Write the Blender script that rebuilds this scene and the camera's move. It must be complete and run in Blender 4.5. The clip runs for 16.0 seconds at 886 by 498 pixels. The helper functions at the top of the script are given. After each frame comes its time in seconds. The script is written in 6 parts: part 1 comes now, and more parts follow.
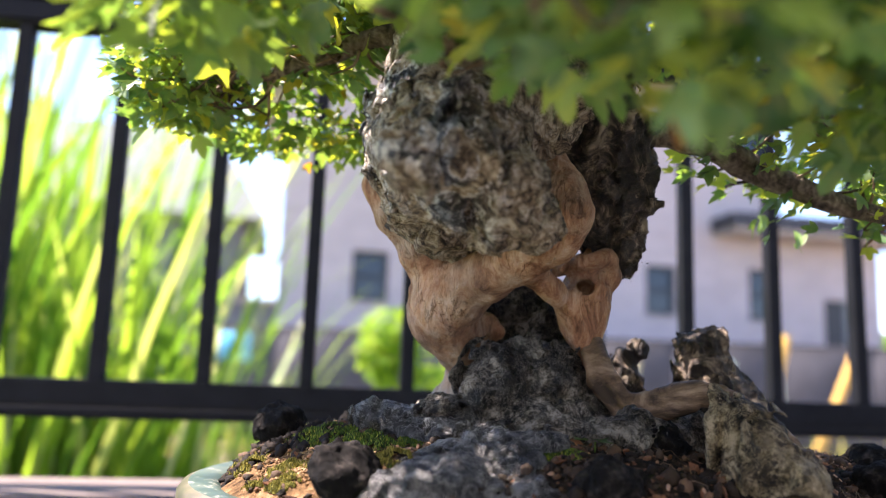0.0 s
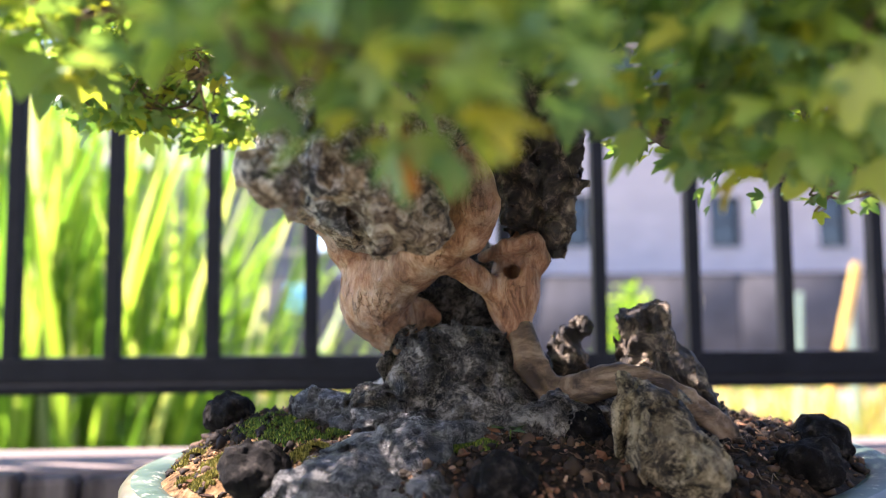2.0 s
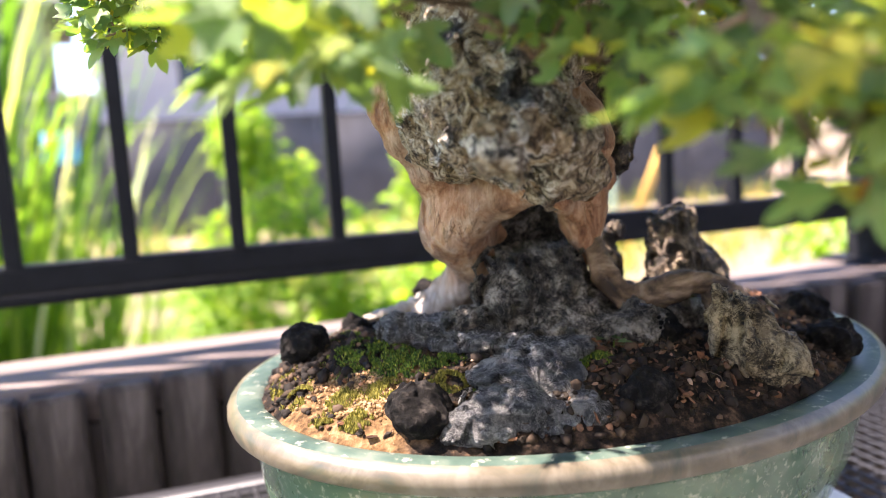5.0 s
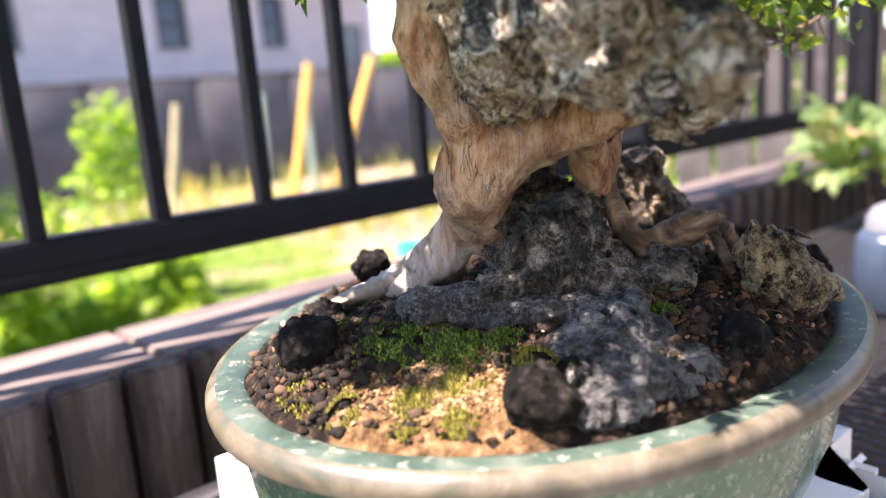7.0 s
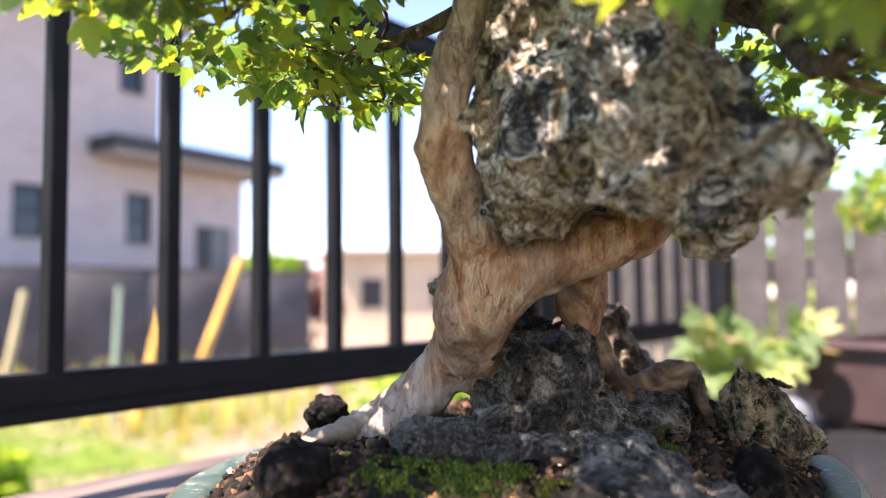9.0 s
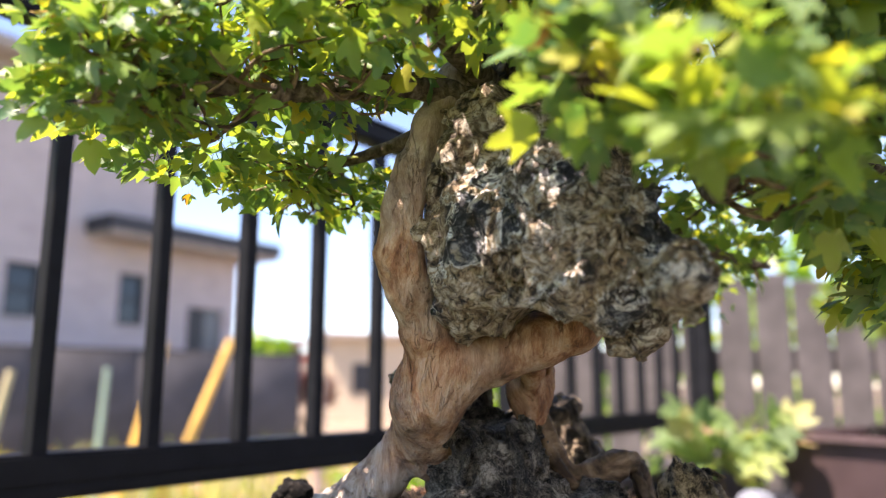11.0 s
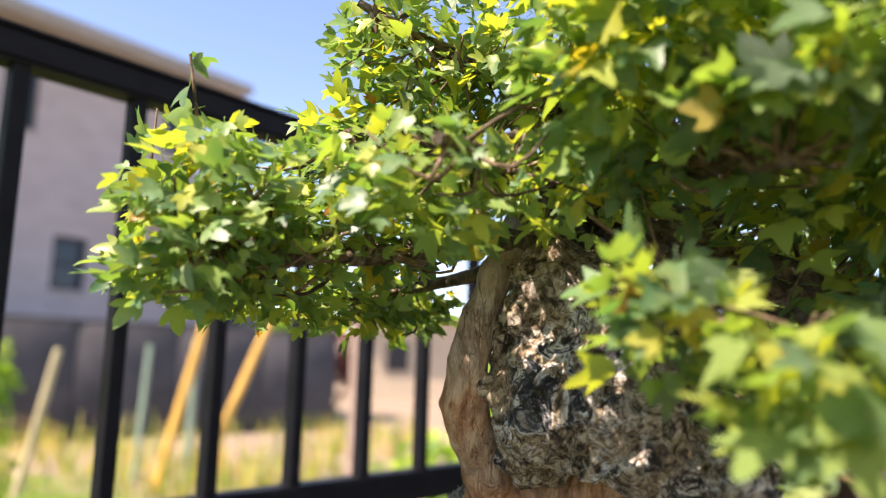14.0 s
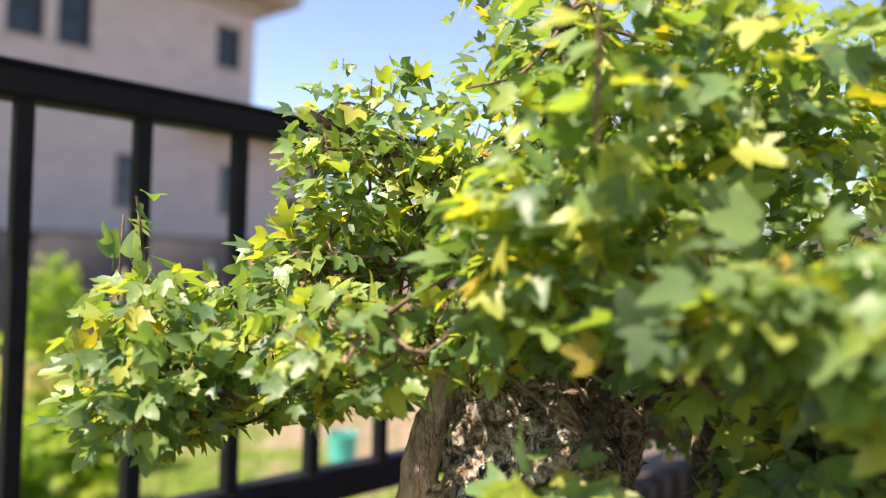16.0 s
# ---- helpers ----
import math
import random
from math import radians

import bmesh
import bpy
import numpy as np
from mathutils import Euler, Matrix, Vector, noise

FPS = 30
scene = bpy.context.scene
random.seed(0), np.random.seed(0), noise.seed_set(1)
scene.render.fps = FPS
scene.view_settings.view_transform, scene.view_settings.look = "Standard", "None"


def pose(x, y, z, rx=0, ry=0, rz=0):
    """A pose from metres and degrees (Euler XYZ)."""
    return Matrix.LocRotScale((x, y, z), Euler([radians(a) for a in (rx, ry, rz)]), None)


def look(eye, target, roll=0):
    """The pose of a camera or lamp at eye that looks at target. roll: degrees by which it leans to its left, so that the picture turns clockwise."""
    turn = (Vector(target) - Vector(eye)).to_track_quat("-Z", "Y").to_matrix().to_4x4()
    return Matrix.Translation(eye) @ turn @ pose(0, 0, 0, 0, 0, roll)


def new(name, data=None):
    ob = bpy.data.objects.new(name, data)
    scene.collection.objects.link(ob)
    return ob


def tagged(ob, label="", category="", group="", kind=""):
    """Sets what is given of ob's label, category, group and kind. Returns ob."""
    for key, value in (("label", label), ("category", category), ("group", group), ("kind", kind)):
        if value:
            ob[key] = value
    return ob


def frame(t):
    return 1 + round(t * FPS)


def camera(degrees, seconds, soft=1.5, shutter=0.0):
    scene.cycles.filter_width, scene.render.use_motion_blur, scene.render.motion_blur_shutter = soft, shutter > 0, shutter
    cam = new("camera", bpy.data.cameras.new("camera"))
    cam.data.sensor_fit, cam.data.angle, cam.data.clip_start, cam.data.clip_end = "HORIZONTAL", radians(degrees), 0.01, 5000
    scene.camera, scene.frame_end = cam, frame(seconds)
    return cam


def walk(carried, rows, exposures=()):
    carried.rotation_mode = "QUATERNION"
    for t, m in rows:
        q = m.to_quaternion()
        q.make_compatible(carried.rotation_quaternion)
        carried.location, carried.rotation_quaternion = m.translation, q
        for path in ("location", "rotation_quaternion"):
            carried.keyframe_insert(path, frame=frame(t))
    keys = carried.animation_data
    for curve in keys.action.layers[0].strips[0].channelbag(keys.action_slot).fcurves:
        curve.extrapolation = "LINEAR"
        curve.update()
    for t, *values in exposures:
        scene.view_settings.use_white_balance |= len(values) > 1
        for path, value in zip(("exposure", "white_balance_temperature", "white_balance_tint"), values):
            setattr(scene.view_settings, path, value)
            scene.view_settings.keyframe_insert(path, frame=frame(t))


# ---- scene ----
# The camera and its walk
cam = camera(59.6, 16.0, soft=1.1)
cam.data.dof.use_dof = True
cam.data.dof.focus_distance = 0.39
cam.data.dof.aperture_fstop = 4.8
METRES, EYE, TILT, LEAN, TURN = 0.9, 0.72, 0.0, 0.0, 0.0
ROWS = [
    (0.0, 0.0, 0.0, 0.0, -0.31, 8.84, -2.01),
    (0.5, 0.0148, -0.0046, 0.0033, 1.48, 8.14, -1.77),
    (1.0, 0.0364, -0.0029, 0.0062, 2.82, 7.16, -1.36),
    (1.5, 0.0618, 0.0029, 0.0218, 3.85, 5.9, -0.56),
    (2.0, 0.083, -0.0023, 0.0293, 4.53, 4.55, 0.41),
    (2.5, 0.1007, 0.0009, 0.0281, 4.33, 3.04, 1.31),
    (3.0, 0.1114, 0.007, 0.0287, 2.8, 1.32, 1.87),
    (3.5, 0.0815, 0.0176, 0.0314, 0.21, -0.59, 2.18),
    (4.0, 0.0243, 0.0211, 0.0459, -3.35, -2.93, 2.25),
    (4.5, -0.052, 0.011, 0.0727, -7.54, -5.54, 2.51),
    (5.0, -0.1064, -0.0064, 0.0917, -11.89, -8.07, 3.03),
    (7.5, -0.2818, 0.1818, 0.0787, -39.26, -10.29, 3.23),
    (8.0, -0.2993, 0.2047, 0.0569, -41.94, -5.87, 2.2),
    (8.5, -0.305, 0.2127, 0.043, -43.78, -0.72, 1.22),
    (9.0, -0.3028, 0.2079, 0.039, -45.09, 3.65, 0.65),
    (9.5, -0.3078, 0.2022, 0.038, -45.64, 6.35, 0.28),
    (12.0, -0.3334, 0.139, 0.0558, -45.07, 10.54, -0.78),
    (12.5, -0.3417, 0.1377, 0.0711, -44.42, 10.21, -1.26),
    (13.0, -0.3466, 0.132, 0.0822, -44.11, 9.79, -1.67),
    (13.5, -0.3592, 0.137, 0.1052, -43.77, 9.21, -1.8),
    (14.0, -0.3543, 0.152, 0.1356, -43.17, 8.3, -1.74),
    (14.5, -0.3379, 0.1626, 0.1732, -42.35, 7.08, -1.65),
    (15.0, -0.3292, 0.1607, 0.1967, -41.24, 5.55, -1.52),
    (15.5, -0.3238, 0.1456, 0.2262, -40.14, 3.66, -1.48),
    (16.0, -0.3232, 0.0998, 0.2552, -38.99, 1.39, -1.58),
]
walk(cam, [(t, pose(0, 0, EYE, TILT, LEAN, TURN) @ pose(METRES * x, METRES * y, METRES * z, 90 + pitch, roll, yaw)) for t, x, y, z, yaw, pitch, roll in ROWS], ((0.0, 2.22, 6800, 26), (2.5, 2.56, 6700, 27), (5.0, 2.50, 7000, 26), (8.0, 2.17, 7000, 28), (9.5, 2.00, 7200, 26), (12.5, 1.70, 7300, 24), (16.0, 1.36, 7700, 22)))

# World and sun
SUN_AZ, SUN_EL = -80.0, 60.0            # degrees from +y towards +x; height
world = bpy.data.worlds.new("sky")
scene.world = world
world.use_nodes = True
wn = world.node_tree.nodes
sky = wn.new("ShaderNodeTexSky")
sky.sky_type = "NISHITA"
sky.sun_disc = False
sky.sun_elevation = radians(SUN_EL)
sky.sun_rotation = radians(SUN_AZ)
sky.altitude = 1500.0
sky.air_density, sky.dust_density, sky.ozone_density = 1.0, 0.1, 3.5
world.node_tree.links.new(sky.outputs[0], wn["Background"].inputs["Color"])
wn["Background"].inputs["Strength"].default_value = 0.125
sun = new("sun", bpy.data.lights.new("sun", "SUN"))
sun.data.energy, sun.data.angle, sun.data.color = 5.0, radians(0.55), (1.0, 0.95, 0.87)
_s = Vector((math.sin(radians(SUN_AZ)) * math.cos(radians(SUN_EL)), math.cos(radians(SUN_AZ)) * math.cos(radians(SUN_EL)), math.sin(radians(SUN_EL))))
sun.matrix_world = look(_s * 30, (0, 0, 0))


# ---- materials ----
class Mat:
    """A node material, written down from the inside out."""

    def __init__(self, name, rough=0.6, metal=0.0, spec=0.5):
        self.m = bpy.data.materials.new(name)
        self.m.use_nodes = True
        self.t = self.m.node_tree
        self.b = self.t.nodes["Principled BSDF"]
        self.b.inputs["Roughness"].default_value = rough
        self.b.inputs["Metallic"].default_value = metal
        self.b.inputs["Specular IOR Level"].default_value = spec
        self.co = self.t.nodes.new("ShaderNodeTexCoord").outputs["Object"]

    def link(self, a, b):
        self.t.links.new(a, b)

    def node(self, kind, **values):
        n = self.t.nodes.new(kind)
        for k, v in values.items():
            n.inputs[k].default_value = v
        return n

    def mapped(self, scale=(1, 1, 1), turn=(0, 0, 0)):
        n = self.t.nodes.new("ShaderNodeMapping")
        n.inputs["Scale"].default_value, n.inputs["Rotation"].default_value = scale, turn
        self.link(self.co, n.inputs["Vector"])
        return n.outputs[0]

    def noise(self, scale, detail=4.0, rough=0.55, warp=0.0, at=None):
        n = self.node("ShaderNodeTexNoise", Scale=scale, Detail=detail, Roughness=rough, Distortion=warp)
        self.link(at or self.co, n.inputs["Vector"])
        return n.outputs[0]

    def voronoi(self, scale, feature="F1", at=None, rand=1.0):
        n = self.node("ShaderNodeTexVoronoi", Scale=scale, Randomness=rand)
        n.feature = feature
        self.link(at or self.co, n.inputs["Vector"])
        return n.outputs["Distance"]

    def wave(self, scale, warp, detail=3.0, dscale=2.0, at=None):
        n = self.node("ShaderNodeTexWave", Scale=scale, Distortion=warp, Detail=detail)
        n.inputs["Detail Scale"].default_value = dscale
        self.link(at or self.co, n.inputs["Vector"])
        return n.outputs["Fac"]

    def ramp(self, fac, *stops):
        n = self.t.nodes.new("ShaderNodeValToRGB")
        e = n.color_ramp.elements
        while len(e) < len(stops):
            e.new(0.5)
        for k, (at, c) in zip(e, stops):
            k.position, k.color = at, (*c, 1) if len(c) == 3 else c
        self.link(fac, n.inputs[0])
        return n.outputs[0]

    def grey(self, fac, lo, hi, a=0.0, b=1.0):
        n = self.t.nodes.new("ShaderNodeMapRange")
        for k, v in zip(("From Min", "From Max", "To Min", "To Max"), (lo, hi, a, b)):
            n.inputs[k].default_value = v
        self.link(fac, n.inputs[0])
        return n.outputs[0]

    def mix(self, fac, a, b, how="MIX"):
        n = self.t.nodes.new("ShaderNodeMix")
        n.data_type, n.blend_type = "RGBA", how
        for v, s in ((fac, n.inputs[0]), (a, n.inputs[6]), (b, n.inputs[7])):
            if isinstance(v, (int, float)):
                s.default_value = v
            elif isinstance(v, tuple):
                s.default_value = (*v, 1)
            else:
                self.link(v, s)
        return n.outputs[2]

    def math(self, how, a, b=0.5):
        n = self.t.nodes.new("ShaderNodeMath")
        n.operation = how
        for v, s in ((a, n.inputs[0]), (b, n.inputs[1])):
            if isinstance(v, (int, float)):
                s.default_value = v
            else:
                self.link(v, s)
        return n.outputs[0]

    def random(self, island=False):
        if island:
            return self.t.nodes.new("ShaderNodeNewGeometry").outputs["Random Per Island"]
        return self.t.nodes.new("ShaderNodeObjectInfo").outputs["Random"]

    def done(self, colour=None, bump=None, height=0.002, strength=1.0, rough=None):
        if colour is not None:
            if isinstance(colour, tuple):
                self.b.inputs["Base Color"].default_value = (*colour, 1)
            else:
                self.link(colour, self.b.inputs["Base Color"])
        if bump is not None:
            n = self.node("ShaderNodeBump", Strength=strength, Distance=height)
            self.link(bump, n.inputs["Height"])
            self.link(n.outputs[0], self.b.inputs["Normal"])
        if rough is not None:
            self.link(rough, self.b.inputs["Roughness"])
        return self.m


def mat_wood():
    m = Mat("maple_wood", 0.55, spec=0.4)
    along = m.mapped((1, 1, 0.36))
    patch = m.noise(16, 5, 0.6, 0.6)
    grain = m.noise(78, 9, 0.76, 0.5, along)
    bare = m.ramp(grain, (0.36, (0.13, 0.050, 0.023)), (0.46, (0.36, 0.16, 0.074)), (0.55, (0.55, 0.32, 0.18)), (0.66, (0.66, 0.48, 0.34)))
    worn = m.ramp(grain, (0.36, (0.13, 0.09, 0.058)), (0.46, (0.27, 0.205, 0.145)), (0.55, (0.35, 0.285, 0.215)), (0.66, (0.50, 0.44, 0.37)))
    tone = m.mix(m.grey(patch, 0.53, 0.68, 0.0, 0.55), bare, worn)
    # the upper stem is greyer and paler
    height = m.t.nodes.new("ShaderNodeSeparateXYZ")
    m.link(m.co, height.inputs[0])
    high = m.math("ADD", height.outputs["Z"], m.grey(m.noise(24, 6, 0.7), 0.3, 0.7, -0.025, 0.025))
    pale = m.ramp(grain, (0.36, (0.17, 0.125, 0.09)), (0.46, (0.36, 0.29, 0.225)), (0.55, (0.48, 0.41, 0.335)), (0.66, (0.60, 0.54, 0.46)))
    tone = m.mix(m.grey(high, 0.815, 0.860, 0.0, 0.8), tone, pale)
    # the foot of the trunk is paler, more so towards -x
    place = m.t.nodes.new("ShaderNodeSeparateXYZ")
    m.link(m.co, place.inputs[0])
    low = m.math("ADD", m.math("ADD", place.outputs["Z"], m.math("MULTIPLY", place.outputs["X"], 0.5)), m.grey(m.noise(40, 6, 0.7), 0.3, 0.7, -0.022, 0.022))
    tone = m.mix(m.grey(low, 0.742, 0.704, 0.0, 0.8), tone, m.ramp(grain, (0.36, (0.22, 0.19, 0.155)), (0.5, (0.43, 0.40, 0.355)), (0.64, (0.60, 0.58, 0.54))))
    dirt = m.grey(m.noise(32, 8, 0.74), 0.53, 0.64)
    tone = m.mix(m.math("MULTIPLY", dirt, 0.45), tone, (0.16, 0.075, 0.035))
    line = m.math("ABSOLUTE", m.math("SUBTRACT", m.noise(60, 3, 0.5, 0.3, m.mapped((1, 1, 0.3))), 0.5))
    crack = m.math("MULTIPLY", m.grey(line, 0.0, 0.007, 1.0, 0.0), m.grey(m.noise(38, 4), 0.48, 0.56))
    seam = m.math("ABSOLUTE", m.math("SUBTRACT", m.noise(95, 5, 0.62, 0.5, m.mapped((1, 1, 0.22))), 0.5))
    seam = m.math("MULTIPLY", m.grey(seam, 0.0, 0.012, 1.0, 0.0), m.grey(m.noise(26, 5, 0.65), 0.44, 0.56))
    tone = m.mix(m.math("MULTIPLY", seam, 0.55), tone, (0.10, 0.048, 0.022))
    crack = m.math("MAXIMUM", crack, seam)
    speck = m.grey(m.noise(190, 3), 0.68, 0.73)
    tone = m.mix(m.math("MULTIPLY", speck, 0.6), tone, (0.11, 0.06, 0.035))
    h = m.math("SUBTRACT", m.math("ADD", m.math("ADD", grain, m.math("MULTIPLY", m.noise(200, 7, 0.7, 1.0, along), 0.7)), m.math("MULTIPLY", m.noise(30, 4), 0.6)), m.math("MULTIPLY", crack, 0.5))
    return m.done(tone, h, 0.0029, 1.0)


def mat_root():
    m = Mat("weathered_root", 0.7, spec=0.3)
    g = m.noise(62, 7, 0.68, 0.4, m.mapped((0.35, 1, 1)))
    tone = m.ramp(g, (0.38, (0.032, 0.019, 0.010)), (0.49, (0.135, 0.086, 0.049)), (0.62, (0.30, 0.212, 0.138)))
    return m.done(tone, g, 0.0018, 0.8)


def mat_pale_root():
    m = Mat("pale_root", 0.65, spec=0.3)
    g = m.noise(50, 6, 0.6, 1.0)
    tone = m.ramp(g, (0.3, (0.15, 0.12, 0.09)), (0.5, (0.29, 0.255, 0.21)), (0.7, (0.44, 0.41, 0.37)))
    return m.done(tone, g, 0.0015, 0.8)


def mat_bark():
    m = Mat("rough_bark", 0.6, spec=0.35)
    swirl = m.noise(80, 8, 0.74, 0.8)
    cell = m.voronoi(150, "F1", None)
    tone = m.ramp(swirl, (0.43, (0.010, 0.007, 0.005)), (0.495, (0.055, 0.038, 0.026)), (0.55, (0.19, 0.138, 0.092)), (0.61, (0.44, 0.35, 0.24)))
    tone = m.mix(m.grey(cell, 0.25, 0.5, 0.0, 0.55), tone, (0.03, 0.025, 0.02))
    return m.done(tone, m.math("ADD", swirl, m.math("MULTIPLY", cell, 0.5)), 0.004, 1.0)


def mat_upper_rock():
    m = Mat("lichened_rock", 0.55, spec=0.45)
    swirl = m.noise(52, 6, 0.62, 1.1)
    fine = m.noise(125, 8, 0.74, 1.4)
    patch = m.noise(21, 4, 0.55, 0.8)
    brown = m.ramp(fine, (0.39, (0.020, 0.013, 0.008)), (0.445, (0.18, 0.12, 0.068)), (0.515, (0.39, 0.285, 0.175)), (0.59, (0.64, 0.54, 0.39)))
    slate = m.ramp(fine, (0.42, (0.005, 0.0055, 0.007)), (0.52, (0.04, 0.043, 0.052)), (0.61, (0.30, 0.305, 0.32)))
    # dark slate islands, ringed by pale lichen, on a tan ground
    # the lichen keeps to one side of the rock
    place = m.t.nodes.new("ShaderNodeSeparateXYZ")
    m.link(m.co, place.inputs[0])
    flank = m.grey(m.math("ADD", place.outputs["X"], m.grey(patch, 0.3, 0.7, -0.012, 0.012)), -0.004, 0.022, 1.0, 0.2)
    flank = m.math("MULTIPLY", flank, m.grey(m.math("ADD", place.outputs["Z"], m.grey(patch, 0.3, 0.7, -0.016, 0.016)), 0.885, 0.845, 0.25, 1.0))
    area = m.math("MULTIPLY", m.grey(patch, 0.48, 0.58, 1.0, 0.15), flank)
    tone = m.mix(m.math("MULTIPLY", m.grey(swirl, 0.50, 0.53), area), brown, slate)
    ring = m.grey(m.math("ABSOLUTE", m.math("SUBTRACT", swirl, 0.492)), 0.014, 0.038, 1.0, 0.0)
    ring = m.math("MULTIPLY", m.math("MULTIPLY", ring, area), m.grey(fine, 0.42, 0.52))
    tone = m.mix(ring, tone, (0.86, 0.85, 0.81))
    chip = m.grey(m.noise(70, 8, 0.78, 1.2), 0.575, 0.605)
    tone = m.mix(m.math("MULTIPLY", m.math("MULTIPLY", chip, m.grey(flank, 0.0, 1.0, 0.35, 1.0)), 0.7), tone, (0.46, 0.41, 0.33))
    line = m.math("ABSOLUTE", m.math("SUBTRACT", m.noise(62, 6, 0.66, 1.2), 0.5))
    crack = m.grey(line, 0.0, 0.014, 1.0, 0.0)
    tone = m.mix(m.math("MULTIPLY", crack, 0.9), tone, (0.010, 0.008, 0.007))
    h = m.math("ADD", m.math("MULTIPLY", swirl, 0.6), m.math("MULTIPLY", fine, 0.9))
    return m.done(tone, m.math("SUBTRACT", h, m.math("MULTIPLY", crack, 0.3)), 0.0055, 1.0)


def dark_stone(name, rough, stops, crust_tone, crust_at, scale=90, dark=0.85):
    """A dark broken stone: mottled grain, cracks, and a patchy pale crust."""
    m = Mat(name, rough, spec=0.36)
    grain = m.noise(scale, 8, 0.76, 0.4)
    fine = m.noise(scale * 3.2, 8, 0.8, 0.4)
    tone = m.ramp(m.math("ADD", m.math("MULTIPLY", grain, 0.55), m.math("MULTIPLY", fine, 0.45)), *stops)
    tone = m.mix(m.grey(m.noise(scale * 0.4, 5, 0.65, 0.5), 0.42, 0.56, dark, 0.0), tone, (0.006, 0.005, 0.004))
    crust = m.math("MULTIPLY", m.grey(fine, 0.52, 0.58), m.grey(m.noise(30, 5, 0.62), *crust_at))
    tone = m.mix(m.math("MULTIPLY", crust, 0.85), tone, crust_tone)
    line = m.math("ABSOLUTE", m.math("SUBTRACT", m.noise(scale * 0.8, 6, 0.66, 0.8), 0.5))
    crack = m.grey(line, 0.0, 0.014, 1.0, 0.0)
    tone = m.mix(m.math("MULTIPLY", crack, 0.8), tone, (0.004, 0.0035, 0.003))
    vein = m.grey(m.math("ABSOLUTE", m.math("SUBTRACT", m.noise(scale * 1.3, 7, 0.74, 0.9), 0.5)), 0.004, 0.013, 1.0, 0.0)
    tone = m.mix(m.math("MULTIPLY", vein, 0.6), tone, crust_tone)
    h = m.math("ADD", grain, m.math("MULTIPLY", fine, 0.8))
    return m.done(tone, m.math("SUBTRACT", h, m.math("MULTIPLY", crack, 0.25)), 0.011, 1.0)


def mat_base_rock():
    return dark_stone("dark_brown_rock", 0.46, ((0.425, (0.009, 0.0075, 0.006)), (0.47, (0.090, 0.074, 0.056)), (0.51, (0.30, 0.255, 0.20)), (0.555, (0.66, 0.60, 0.50))), (0.47, 0.44, 0.38), (0.53, 0.63))


def mat_blue_rock():
    return dark_stone("blue_grey_stone", 0.40, ((0.415, (0.014, 0.014, 0.0145)), (0.47, (0.082, 0.083, 0.086)), (0.515, (0.185, 0.187, 0.187)), (0.57, (0.40, 0.395, 0.375))), (0.62, 0.61, 0.58), (0.50, 0.58), 62, 0.7)


def mat_spotted_stone():
    return dark_stone("spotted_stone", 0.55, ((0.43, (0.014, 0.011, 0.007)), (0.475, (0.14, 0.098, 0.050)), (0.51, (0.42, 0.315, 0.165)), (0.555, (0.70, 0.56, 0.34))), (0.68, 0.55, 0.34), (0.42, 0.50), 42, 0.6)


def mat_lava():
    m = Mat("dark_pellet", 0.92, spec=0.15)
    n = m.noise(150, 6, 0.7)
    tone = m.ramp(n, (0.42, (0.0025, 0.0022, 0.002)), (0.54, (0.008, 0.007, 0.0062)), (0.66, (0.04, 0.034, 0.029)))
    return m.done(tone, n, 0.003, 1.0)


def mat_soil():
    m = Mat("potting_soil", 0.95, spec=0.15)
    n = m.noise(120, 7, 0.7)
    big = m.noise(14, 4, 0.6)
    dark = m.ramp(n, (0.42, (0.006, 0.005, 0.004)), (0.54, (0.024, 0.016, 0.011)), (0.64, (0.085, 0.052, 0.032)), (0.76, (0.20, 0.12, 0.07)))
    sand = m.ramp(n, (0.38, (0.045, 0.025, 0.011)), (0.52, (0.175, 0.100, 0.045)), (0.7, (0.37, 0.235, 0.13)))
    # a dry sandy patch at one end of the pot
    sep = m.t.nodes.new("ShaderNodeVectorMath")
    sep.operation = "DISTANCE"
    sep.inputs[1].default_value = (-0.070, 0.385, 0.672)
    m.link(m.co, sep.inputs[0])
    near = m.grey(m.math("ADD", sep.outputs["Value"], m.grey(big, 0.3, 0.7, -0.04, 0.04)), 0.026, 0.050, 1.0, 0.0)
    return m.done(m.mix(near, dark, sand), n, 0.004, 1.0)


def mat_bits(name, *stops):
    m = Mat(name, 0.85, spec=0.2)
    tone = m.ramp(m.random(True), *stops)
    return m.done(tone, m.noise(400, 3), 0.001, 0.6)


def mat_glaze():
    m = Mat("celadon_glaze", 0.16, spec=0.5)
    big = m.noise(9, 5, 0.6, 0.5)
    fine = m.noise(220, 4, 0.6)
    tone = m.ramp(big, (0.34, (0.036, 0.080, 0.050)), (0.5, (0.062, 0.122, 0.074)), (0.66, (0.11, 0.165, 0.102)))
    tone = m.mix(m.grey(fine, 0.56, 0.68, 0, 0.5), tone, (0.42, 0.45, 0.33))
    tone = m.mix(m.grey(m.noise(34, 6, 0.7, 1.0), 0.6, 0.7, 0, 0.45), tone, (0.40, 0.34, 0.22))
    m.b.inputs["Coat Weight"].default_value = 0.35
    return m.done(tone, m.noise(70, 3), 0.0006, 0.5, m.grey(m.noise(40, 4), 0.3, 0.7, 0.14, 0.34))


